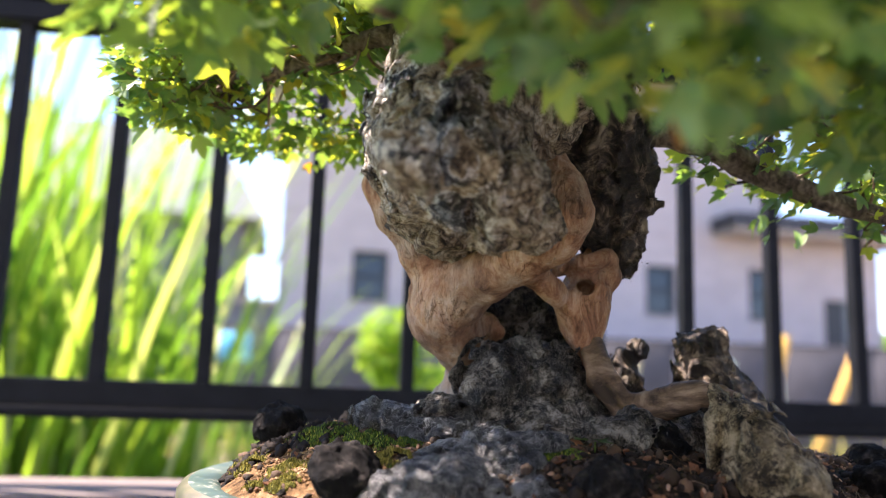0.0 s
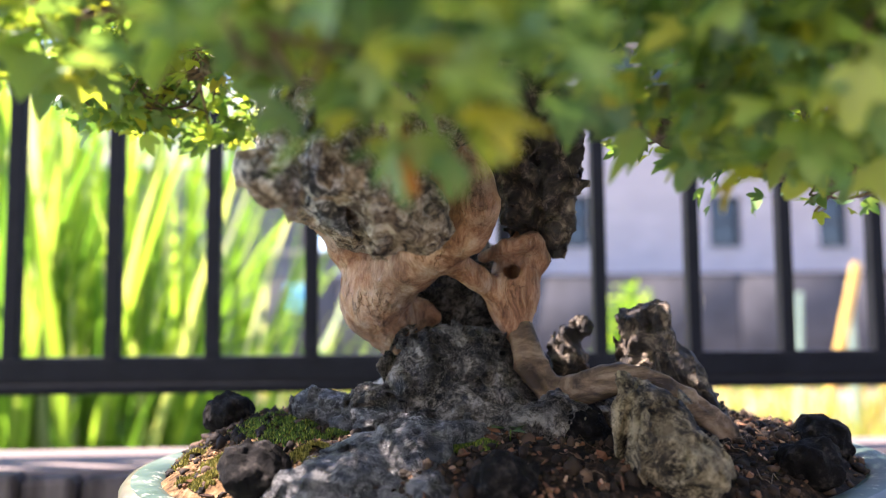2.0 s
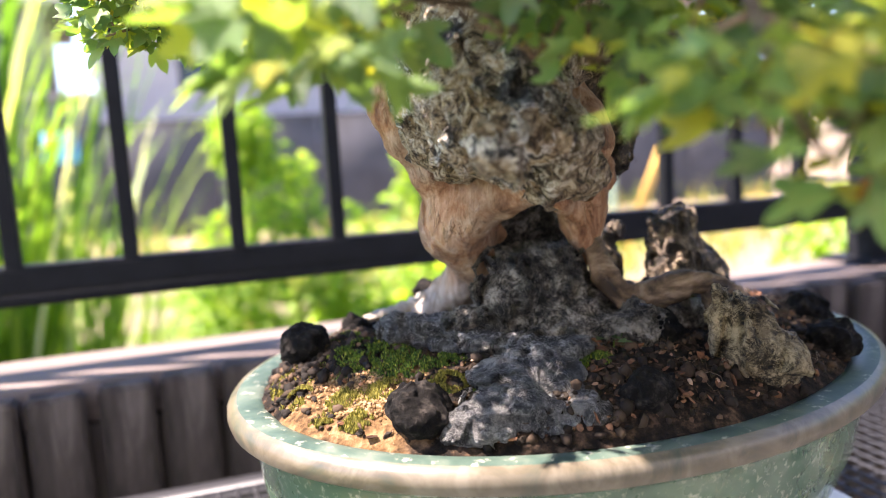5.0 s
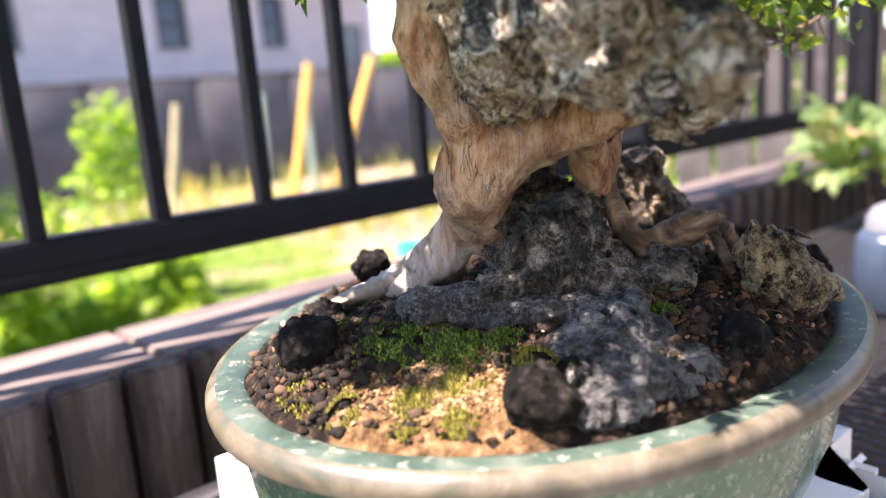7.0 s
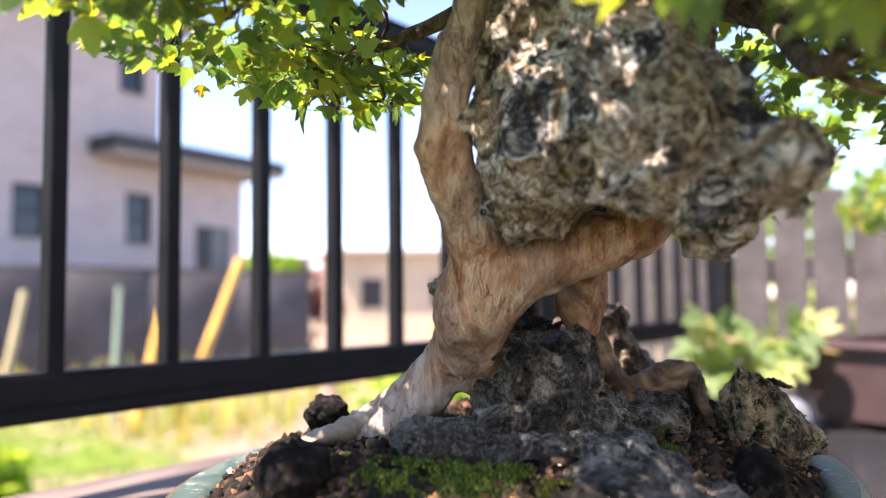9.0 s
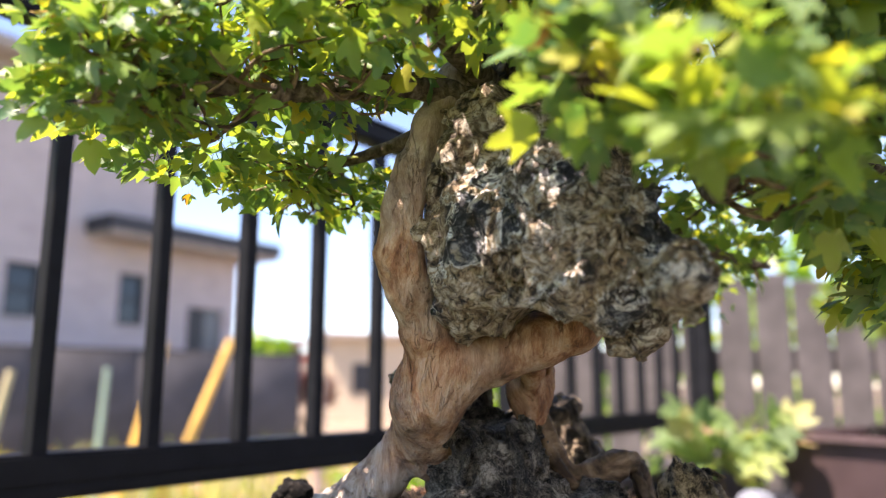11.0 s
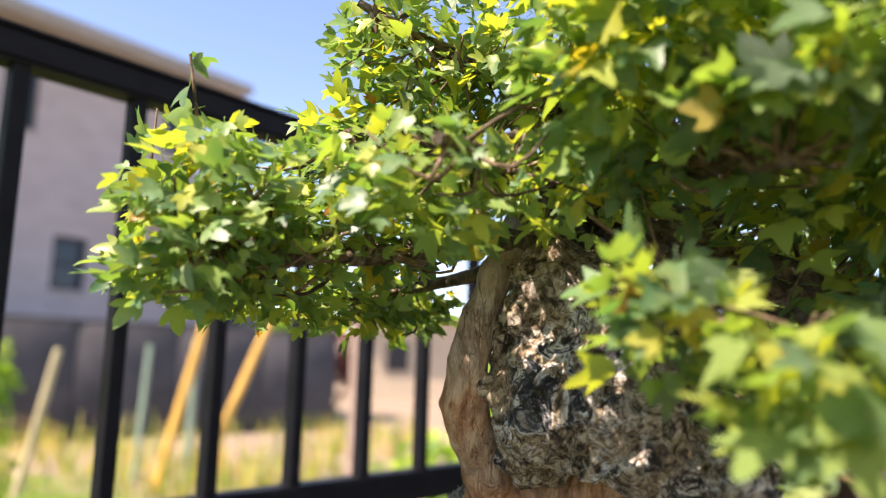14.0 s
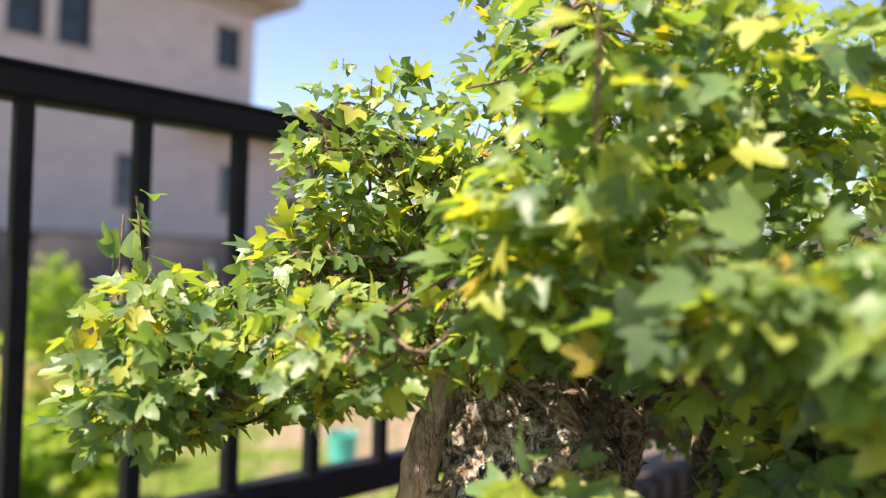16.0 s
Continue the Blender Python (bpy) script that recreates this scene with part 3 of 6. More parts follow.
# ---- unseen rendered wall, added behind the camera to block sky and bounce fill ----
south = thing("added_bounce_wall", "unseen plain white rendered wall added to block sky and bounce fill light", "wall", kind="structure", at=(0.4, -1.25, GROUND))
part("wall_face", box((-2.6, -0.25, -0.05), (4.4, 0.0, 3.1), 0.01), mat_plain("white_render", (0.66, 0.64, 0.61), 0.9, 0.12, 1.2, 0.006), south)
part("plinth", box((-2.6, 0.002, -0.05), (4.4, 0.03, 0.18), 0.006), mat_plain("grey_plinth", (0.20, 0.19, 0.18), 0.9, 0.2, 3, 0.004), south)

# ---- mesh-topped table ----
TABLE = 0.50
STEEL = mat_plain("black_steel", (0.018, 0.018, 0.02), 0.45, 0.3, 20, 0.0006)
table = thing("mesh_table", "black metal bench with an open mesh top", "table", at=(0.25, 0.40, 0), turn=FENCE_TURN)
hp = Heap()
for k in range(-36, 95):
    x = k * 0.016
    v, f = tube_arrays([(x, -0.34, TABLE - 0.004, 0.0014), (x, 0.34, TABLE - 0.004, 0.0014)], 4)
    hp.add(v, f)
for k in range(-21, 22):
    y = k * 0.016
    v, f = tube_arrays([(-0.58, y, TABLE - 0.0065, 0.0014), (1.52, y, TABLE - 0.0065, 0.0014)], 4)
    hp.add(v, f)
ob = part("mesh_top", hp.mesh(), STEEL, table)
ob["kind"] = "stuff"
for y in (-0.35, 0.35):
    part("side_rail", box((-0.60, y - 0.012, TABLE - 0.03), (1.54, y + 0.012, TABLE), 0.002), STEEL, table)
for x in (-0.59, 0.45, 1.53):
    part("cross_rail", box((x - 0.012, -0.338, TABLE - 0.034), (x + 0.012, 0.338, TABLE - 0.009), 0.002), STEEL, table)
    for y in (-0.35, 0.35):
        part("leg", box((x - 0.013, y - 0.013, GROUND), (x + 0.013, y + 0.013, TABLE - 0.031), 0.002), STEEL, table)

# ---- white plastic tray under the pot ----
WHITE = mat_plain("white_plastic", (0.66, 0.67, 0.66), 0.4, 0.06, 8, 0.0004)
tray = thing("plastic_tray", "white plastic lattice tray with rounded corners under the bonsai pot", "tray", at=(0.090, 0.519, TABLE), turn=6)
b = bmesh.new()
bmesh.ops.create_cube(b, size=1.0)
for v in b.verts:
    v.co = Vector((v.co.x * 0.32, v.co.y * 0.42, 0.050 if v.co.z > 0 else 0.0))
bmesh.ops.bevel(b, geom=[e for e in b.edges if abs(e.verts[0].co.z - e.verts[1].co.z) > 0.01], offset=0.055, segments=8, affect="EDGES")
top = [f for f in b.faces if f.normal.z > 0.9]
bmesh.ops.inset_region(b, faces=top, thickness=0.024, depth=0)
top = [f for f in b.faces if f.normal.z > 0.9 and max(abs(v.co.x) for v in f.verts) < 0.145]
bmesh.ops.inset_region(b, faces=top, thickness=0.003, depth=-0.022)
part("tray_body", b, WHITE, tray, smooth=False)
hp = Heap()
for k in range(-10, 11):
    for (p, q) in (((k * 0.012, -0.186), (k * 0.012, 0.186)), ((-0.134, k * 0.0172), (0.134, k * 0.0172))):
        v, f = tube_arrays([(*p, 0.044, 0.003), (*q, 0.044, 0.003)], 4)
        hp.add(v, f)
part("lattice", hp.mesh(), WHITE, tray, smooth=False)

# ---- bonsai pot ----
POT_AT, POT_TURN, RIM = (0.0840, 0.478), 20.0, 0.659
FOOT = TABLE + 0.050


def oval_ring(outer, z, n=96):
    """Points of an oval inset by a distance from the pot's outer rim."""
    a, b_ = 0.2255 - outer, 0.1780 - outer
    return [((a * math.cos(2 * math.pi * k / n)), (b_ * math.sin(2 * math.pi * k / n)), z) for k in range(n)]


def lathe(profile, close=False, n=96):
    verts = [q for o, z in profile for q in oval_ring(o, z, n)]
    faces = []
    m = len(profile)
    for i in range(m if close else m - 1):
        j = (i + 1) % m
        for k in range(n):
            faces.append((i * n + k, i * n + (k + 1) % n, j * n + (k + 1) % n, j * n + k))
    return verts, faces


pot = thing("bonsai_pot", "oval celadon green glazed ceramic bonsai pot with a worn brown lip", "plant pot", at=(*POT_AT, 0), turn=POT_TURN)
v, f = lathe([(0.0, RIM - 0.012), (0.002, RIM - 0.0135), (0.010, RIM - 0.016), (0.0125, RIM - 0.020), (0.0135, RIM - 0.03), (0.017, RIM - 0.055), (0.026, RIM - 0.08), (0.039, RIM - 0.098), (0.05, RIM - 0.106), (0.08, RIM - 0.107)])
v += [(0, 0, RIM - 0.107)]
f += [((9 * 96 + k), 9 * 96 + (k + 1) % 96, len(v) - 1) for k in range(96)]
part("pot_body", mesh_of(v, f), GLAZE, pot, "green glazed body")
v, f = lathe([(0.0, RIM - 0.012), (-0.0012, RIM - 0.008), (-0.001, RIM - 0.004), (0.0012, RIM - 0.0008), (0.0045, RIM + 0.0004)])
part("lip", mesh_of(v, f), EDGE, pot, "worn brown edge of the rim")
v, f = lathe([(0.0045, RIM + 0.0004), (0.009, RIM + 0.0008), (0.016, RIM), (0.0205, RIM - 0.002), (0.0225, RIM - 0.006), (0.023, RIM - 0.03)])
part("rim", mesh_of(v, f), RIMTOP, pot, "blue-green glazed flat rim")
for sx, sy in ((-1, -1), (-1, 1), (1, -1), (1, 1)):
    b = box((sx * 0.11 - 0.028, sy * 0.075 - 0.02, FOOT), (sx * 0.11 + 0.028, sy * 0.075 + 0.02, RIM - 0.095), 0.006, 2)
    part("foot", b, GLAZE, pot)


def soil_height(x, y):
    """The soil's level in the pot, mounded under the tree."""
    a = radians(POT_TURN)
    u = (x - POT_AT[0]) * math.cos(a) + (y - POT_AT[1]) * math.sin(a)
    w = -(x - POT_AT[0]) * math.sin(a) + (y - POT_AT[1]) * math.cos(a)
    e = (u / 0.206) ** 2 + (w / 0.157) ** 2
    mound = 0.008 * math.exp(-((x - 0.05) ** 2 + (y - 0.44) ** 2) / 0.011)
    mound += 0.007 * math.exp(-((x + 0.072) ** 2 + (y - 0.455) ** 2) / 0.0011)
    rough = 0.0035 * noise.noise(Vector((x * 45, y * 45, 0))) + 0.002 * noise.noise(Vector((x * 130, y * 130, 3)))
    return RIM - 0.002 + mound + 0.021 * max(0.0, 1 - e**3) + rough - 0.02 * max(0.0, e - 0.93)


verts, faces, n, rings = [], [], 110, 46
a = radians(POT_TURN)
for i in range(rings + 1):
    r = i / rings
    for k in range(n):
        t = 2 * math.pi * k / n
        u, w = 0.2075 * r * math.cos(t), 0.1595 * r * math.sin(t)
        x, y = POT_AT[0] + u * math.cos(a) - w * math.sin(a), POT_AT[1] + u * math.sin(a) + w * math.cos(a)
        verts.append((x, y, soil_height(x, y)))
for i in range(rings):
    for k in range(n):
        faces.append((i * n + k, i * n + (k + 1) % n, (i + 1) * n + (k + 1) % n, (i + 1) * n + k))
tagged(part("soil", mesh_of(verts, faces), SOIL), "dark crumbly potting soil with a sandy patch filling the pot", "soil", kind="stuff")


# ---- the stones ----
def stone(name, label, category, lumps, h, mat, skin, pad=0.012, k=0.012, group="", cuts=(), top=None):
    """A stone of merged lumps (centre, radii, turn) with a rough skin."""
    lo = np.min([np.array(c) - max(r) for c, r, *_ in lumps], 0) - pad
    hi = np.max([np.array(c) + max(r) for c, r, *_ in lumps], 0) + pad

    def body(p):
        out = None
        for c, r, *t in lumps:
            e = ellipsoid(p, c, r, t[0] if t else None)
            out = e if out is None else smin(out, e, k)
        if top is not None:
            out = np.maximum(out, p[..., 2] - top - 0.05 * (p[..., 0] - lumps[0][0][0]))
        return out

    return tagged(part(name, surface(body, lo, hi, h, skin, cuts=cuts), mat), label, category, group)


def facets(p, freq, seed):
    """Broken planes: each cell of space tilted its own way, about -1 to 1."""
    q = p * freq + seed * 5.7
    i = np.floor(q).astype(np.int64)
    best, out = np.full(q.shape[:-1], 1e9), np.zeros(q.shape[:-1])
    for dx, dy, dz in [(x, y, z) for x in (-1, 0, 1) for y in (-1, 0, 1) for z in (-1, 0, 1)]:
        c = i + np.array((dx, dy, dz))
        h = (c[..., 0] * 73856093 ^ c[..., 1] * 19349663 ^ c[..., 2] * 83492791) & 4095
        d = q - c - np.stack([_hash[h], _hash[(h * 7 + 13) & 4095], _hash[(h * 13 + 57) & 4095]], -1)
        tilt = np.stack([_hash[(h * 31 + 3) & 4095], _hash[(h * 5 + 91) & 4095], _hash[(h * 17 + 29) & 4095]], -1) - 0.5
        far = (d * d).sum(-1)
        near = far < best
        best = np.where(near, far, best)
        out = np.where(near, 1.2 * (_hash[(h * 3 + 7) & 4095] - 0.5) + 2.2 * (d * tilt).sum(-1), out)
    return out


def crag(a, fa, b, fb, seed, c=0.0, fc=80, d=0.0007):
    def skin(p):
        warp = p + 0.006 * np.stack([vnoise(p, 40, seed + 11), vnoise(p, 40, seed + 12), vnoise(p, 40, seed + 13)], -1)
        return a * fbm(warp, fa, 3, 0.5, seed) - b * (fbm(warp * np.array((1, 1, 0.7)), fb, 3, 0.55, seed + 5, True) - 0.3) + (c * facets(warp, fc, seed) if c else 0) + d * fbm(p, 260, 2, 0.6, seed + 9, True)
    return skin


# hollows under the rock, where the second root passes
CUTS = [
    [(0.026, 0.412, 0.774, 0.0125), (-0.006, 0.392, 0.766, 0.0130), (-0.050, 0.364, 0.760, 0.015)],
    [(0.042, 0.395, 0.783, 0.0130), (0.012, 0.376, 0.781, 0.0145), (-0.050, 0.337, 0.772, 0.016)],
    [(0.055, 0.380, 0.786, 0.0125), (0.030, 0.362, 0.779, 0.0130), (0.000, 0.342, 0.768, 0.012)],
    [(0.062, 0.370, 0.796, 0.0140), (0.062, 0.366, 0.818, 0.012)],
]
stone("gripped_rock", "craggy grey-brown rock with pale lichen gripped by maple roots", "rock", [
    ((0.005, 0.374, 0.836), (0.041, 0.052, 0.046), (0, 10, 0)),
    ((0.008, 0.388, 0.866), (0.036, 0.032, 0.042)),
    ((0.022, 0.372, 0.864), (0.044, 0.036, 0.034)),
    ((0.004, 0.335, 0.816), (0.028, 0.032, 0.027), (8, 0, 0)),
    ((0.025, 0.328, 0.796), (0.021, 0.024, 0.020), (0, 14, 0)),
    ((0.006, 0.308, 0.801), (0.018, 0.016, 0.015), (-10, 0, 0)),
    ((-0.010, 0.290, 0.799), (0.010, 0.010, 0.0105), (20, 0, 0)),
    ((-0.014, 0.283, 0.799), (0.0065, 0.0065, 0.009), (25, 0, 0)),
    ((0.000, 0.408, 0.796), (0.020, 0.015, 0.020)),
    ((0.012, 0.398, 0.800), (0.022, 0.018, 0.018)),
    ((-0.006, 0.352, 0.822), (0.024, 0.038, 0.022)),
    ((-0.019, 0.391, 0.818), (0.019, 0.019, 0.023)),
    ((0.028, 0.390, 0.872), (0.035, 0.030, 0.030)),
    ((0.046, 0.376, 0.856), (0.022, 0.022, 0.028)),
], 0.0012, ROCK, crag(0.0046, 34, 0.0030, 58, 2, 0.0044, 50, 0.0006), k=0.010, cuts=CUTS)
stone("base_rock", "dark grey pitted rock rising from the soil under the trunk", "rock", [
    ((0.050, 0.444, 0.706), (0.036, 0.026, 0.045), (0, 8, 0)),
    ((0.030, 0.436, 0.728), (0.018, 0.014, 0.012)),
    ((0.066, 0.440, 0.730), (0.018, 0.014, 0.014)),
    ((0.058, 0.428, 0.684), (0.048, 0.036, 0.026)),
    ((0.030, 0.425, 0.712), (0.020, 0.020, 0.018)),
    ((0.060, 0.424, 0.722), (0.018, 0.013, 0.019)),
    ((0.096, 0.404, 0.682), (0.022, 0.018, 0.018)),
    ((0.022, 0.424, 0.690), (0.028, 0.016, 0.012), (0, 24, 0)),
    ((0.120, 0.440, 0.685), (0.040, 0.030, 0.018)),
], 0.0014, BASE, crag(0.0032, 38, 0.0030, 75, 21, 0.0046, 48, 0.0008), k=0.005, top=0.737)
stone("wedged_rock", "dark brown rock wedged behind the roots above the base rock", "rock", [
    ((0.048, 0.472, 0.752), (0.036, 0.013, 0.032)), ((0.036, 0.466, 0.740), (0.018, 0.010, 0.016))], 0.0014, BASE, crag(0.003, 45, 0.003, 90, 27, 0.004, 75, 0.0011), k=0.006)
stone("flat_stone", "low flat grey stone with white crust lying on the moss", "stone", [
    ((-0.022, 0.436, 0.691), (0.024, 0.016, 0.010), (0, 0, 12)), ((-0.034, 0.442, 0.693), (0.011, 0.010, 0.009)), ((-0.002, 0.422, 0.687), (0.026, 0.017, 0.010), (0, 0, -18)), ((0.018, 0.404, 0.685), (0.025, 0.016, 0.009), (0, 0, -35))], 0.0012, CRUSTED, crag(0.002, 50, 0.0014, 110, 31, 0.0030, 60, 0.0008), k=0.006)
stone("front_stone", "blue-grey stone with white crust lying on the soil", "stone", [
    ((0.022, 0.370, 0.674), (0.032, 0.022, 0.014), (0, 0, -20)), ((0.004, 0.348, 0.670), (0.023, 0.020, 0.012)),
    ((0.045, 0.392, 0.682), (0.028, 0.018, 0.012)), ((0.030, 0.338, 0.666), (0.026, 0.016, 0.009)), ((-0.010, 0.338, 0.666), (0.018, 0.014, 0.010))], 0.0012, BLUE, crag(0.0022, 48, 0.0014, 110, 41, 0.0034, 55, 0.0007), k=0.008)
stone("spotted_rock", "upright rock with tan and dark spots beside the arched root", "rock", [
    ((0.144, 0.363, 0.686), (0.017, 0.017, 0.022), (0, -14, 0)), ((0.156, 0.354, 0.676), (0.016, 0.014, 0.015)), ((0.135, 0.367, 0.702), (0.007, 0.008, 0.012), (0, -20, 0))], 0.0012, SPOT, crag(0.0018, 50, 0.0014, 110, 51, 0.0040, 60, 0.0007), k=0.007)
stone("pointed_rock", "dark rough stump-like rock standing behind the arched root", "rock", [
    ((0.158, 0.468, 0.726), (0.0165, 0.014, 0.034), (0, -5, 0)), ((0.165, 0.466, 0.702), (0.025, 0.019, 0.024)), ((0.170, 0.464, 0.682), (0.033, 0.023, 0.020))], 0.0012, BARK, crag(0.0026, 48, 0.0022, 110, 61, 0.0018, 70), k=0.01, top=0.7475)
stone("curled_rock", "small dark curled rock between the roots", "rock", [
    ((0.112, 0.476, 0.715), (0.012, 0.010, 0.024), (0, 10, 0)), ((0.120, 0.478, 0.735), (0.008, 0.007, 0.009)), ((0.112, 0.470, 0.690), (0.022, 0.014, 0.014))], 0.0012, BARK, crag(0.003, 60, 0.002, 120, 71), k=0.006)

BALLS = [(-0.090, 0.455, 0.6845, 0.0152), (0.007, 0.564, 0.688, 0.0125), (-0.040, 0.349, 0.673, 0.0160), (0.072, 0.334, 0.673, 0.0150),
         (0.109, 0.402, 0.684, 0.0190), (0.252, 0.456, 0.672, 0.0165), (0.222, 0.392, 0.670, 0.0150), (-0.055, 0.505, 0.682, 0.0110)]
for k, (x, y, z, r) in enumerate(BALLS):
    tagged(part("fertilizer_ball", surface(lambda p: ellipsoid(p, (x, y, z), (r, r * 0.95, r * 0.82)), np.array((x, y, z)) - r - 0.006, np.array((x, y, z)) + r + 0.006, 0.0012,
           lambda p: 0.0028 * fbm(p, 80, 3, 0.6, 80 + k) + 0.0014 * fbm(p, 240, 2, 0.6, 90 + k)), LAVA),
           "dark brown crumbly ball of fertilizer on the soil", "fertilizer ball", "fertilizer balls on the soil")

# ---- the maple ----
maple = thing("bonsai_maple", "trident maple bonsai with tan trunk gripping rock, green-yellow leaves", "bonsai tree")
TRUNK = [(0.026, 0.460, 0.712, 0.0080), (0.022, 0.456, 0.722, 0.0100), (0.013, 0.449, 0.735, 0.0125), (0.002, 0.441, 0.748, 0.0152), (0.001, 0.435, 0.757, 0.0156), (0.009, 0.426, 0.766, 0.0146)]
BUTTRESS = [(-0.006, 0.513, 0.686, 0.0075), (0.008, 0.496, 0.702, 0.0090), (0.017, 0.480, 0.717, 0.0095), (0.014, 0.462, 0.735, 0.0120)]
ARM_L = [(0.004, 0.433, 0.763, 0.0135), (-0.012, 0.427, 0.785, 0.0118), (-0.026, 0.424, 0.805, 0.0108), (-0.034, 0.423, 0.822, 0.0118), (-0.0345, 0.422, 0.842, 0.0090), (-0.0290, 0.419, 0.862, 0.0086), (-0.022, 0.414, 0.888, 0.0084), (-0.006, 0.410, 0.915, 0.012)]
ARM_R = [(0.012, 0.425, 0.765, 0.0150), (0.028, 0.411, 0.774, 0.0136), (0.042, 0.395, 0.781, 0.0132), (0.055, 0.381, 0.787, 0.0118), (0.0605, 0.373, 0.797, 0.0112), (0.058, 0.375, 0.810, 0.0106), (0.050, 0.384, 0.828, 0.0095), (0.038, 0.392, 0.850, 0.007)]
FAN = [(0.056, 0.381, 0.790, 0.0105), (0.048, 0.376, 0.802, 0.0105), (0.040, 0.377, 0.815, 0.0100), (0.034, 0.381, 0.832, 0.0080)]
STRUT = [(0.044, 0.400, 0.775, 0.0065), (0.060, 0.416, 0.764, 0.006), (0.076, 0.431, 0.752, 0.008)]
EYE_ROOT = [(0.092, 0.441, 0.794, 0.0078), (0.087, 0.438, 0.781, 0.0090), (0.081, 0.433, 0.767, 0.0118), (0.079, 0.432, 0.753, 0.0125), (0.080, 0.431, 0.742, 0.0080), (0.084, 0.429, 0.728, 0.0064)]
BROW = [(0.064, 0.426, 0.776, 0.0045), (0.075, 0.421, 0.7800, 0.0045), (0.090, 0.424, 0.7830, 0.0050), (0.096, 0.430, 0.774, 0.0050)]


def trunk_body(p):
    out = strand(p, TRUNK, 0.012)
    out = smin(out, strand(p, ARM_L, 0.006), 0.007)
    out = smin(out, strand(p, ARM_R, 0.006), 0.007)
    out = smin(out, strand(p, FAN, 0.006), 0.004)
    out = smin(out, strand(p, STRUT), 0.007)
    out = smin(out, strand(p, EYE_ROOT, 0.008), 0.006)
    out = smin(out, strand(p, BROW, 0.004), 0.004)
    out = smin(out, strand(p, BUTTRESS, 0.01), 0.012)
    out = smin(out, strand(p, [(-0.004, 0.498, 0.690, 0.010), (-0.014, 0.512, 0.687, 0.007), (-0.024, 0.530, 0.682, 0.005)]), 0.01)
    out = smin(out, strand(p, [(0.012, 0.482, 0.704, 0.010), (0.026, 0.500, 0.685, 0.007)]), 0.01)
    out = smin(out, strand(p, [(0.014, 0.446, 0.750, 0.009), (0.027, 0.450, 0.746, 0.0065), (0.034, 0.452, 0.742, 0.004)]), 0.005)
    # the eye-shaped hole in the second root
    hole = smin(strand(p, [(0.070, 0.414, 0.7650, 0.0026), (0.083, 0.415, 0.7690, 0.0040)]), strand(p, [(0.077, 0.410, 0.767, 0.0038), (0.079, 0.424, 0.7670, 0.0040), (0.082, 0.436, 0.7670, 0.0040)]), 0.002)
    return np.maximum(out, -hole)


def flutes(path, n, turn, seed):
    """Strands that run along a limb and wind round it, so that it looks sinewy."""
    r = np.random.RandomState(seed)
    q = curve_points(path, 3 * len(path))
    d = np.gradient(q[:, :3], axis=0)
    d /= np.linalg.norm(d, axis=1)[:, None]
    side = np.cross(d, (0.3, 0.9, 0.2))
    side /= np.linalg.norm(side, axis=1)[:, None]
    other = np.cross(d, side)
    out = []
    for k in range(n):
        a = 2 * math.pi * (k + 0.5 * r.rand()) / n + np.linspace(0, turn, len(q))
        w = r.uniform(0.30, 0.46)
        at = q[:, :3] + (q[:, 3:] * (1.06 - w)) * (np.cos(a)[:, None] * side + np.sin(a)[:, None] * other)
        out.append([(*c, rad) for c, rad in zip(at, q[:, 3] * w)])
    return out


SINEWS = flutes(TRUNK, 7, 0.9, 1) + flutes(ARM_L, 6, 1.2, 2) + flutes(ARM_R, 6, 1.2, 3) + flutes(BUTTRESS, 6, 0.5, 4) + flutes(EYE_ROOT, 6, 0.6, 5) + flutes(FAN, 5, 0.8, 6)


def trunk_skin(p):
    b = trunk_body(p)
    f = None
    for s in SINEWS:
        e = strand(p, s, 0.001)
        f = e if f is None else np.minimum(f, e)
    hole = strand(p, [(0.077, 0.410, 0.767, 0.0050), (0.082, 0.436, 0.7670, 0.0046)])
    f = np.maximum(f, -hole)
    return 0.5 * (smin(b, f, 0.0012) - b) + 0.0004 + trunk_grain(p)


def trunk_grain(p):
    return 0.0012 * fbm(p, 45, 3, 0.5, 3) - 0.0006 * fbm(p * np.array((1, 1, 0.4)), 110, 3, 0.6, 9, True) + 0.0004 * fbm(p, 300, 2, 0.6, 19)


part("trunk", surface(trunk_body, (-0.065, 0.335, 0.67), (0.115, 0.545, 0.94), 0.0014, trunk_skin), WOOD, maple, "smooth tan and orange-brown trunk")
OLD = [(0.100, 0.440, 0.790, 0.013), (0.095, 0.436, 0.808, 0.018), (0.092, 0.432, 0.830, 0.020), (0.088, 0.426, 0.855, 0.023), (0.070, 0.415, 0.885, 0.028), (0.040, 0.405, 0.915, 0.026), (0.030, 0.398, 0.955, 0.020), (0.036, 0.392, 1.000, 0.014)]
part("bark_trunk", surface(lambda p: strand(p, OLD, 0.012), (0.0, 0.35, 0.755), (0.15, 0.485, 1.02), 0.0015, crag(0.0036, 50, 0.0034, 100, 14, 0.0036, 75)), BARK, maple, "dark rough bark of the older trunk")
ARCH = curve_points([(0.081, 0.431, 0.744, 0.0085), (0.088, 0.427, 0.724, 0.0074), (0.100, 0.421, 0.704, 0.0072), (0.112, 0.414, 0.706, 0.0070), (0.126, 0.408, 0.711, 0.0072), (0.142, 0.406, 0.711, 0.0070), (0.160, 0.410, 0.703, 0.0064), (0.180, 0.418, 0.690, 0.0058), (0.198, 0.426, 0.674, 0.005)], 26)


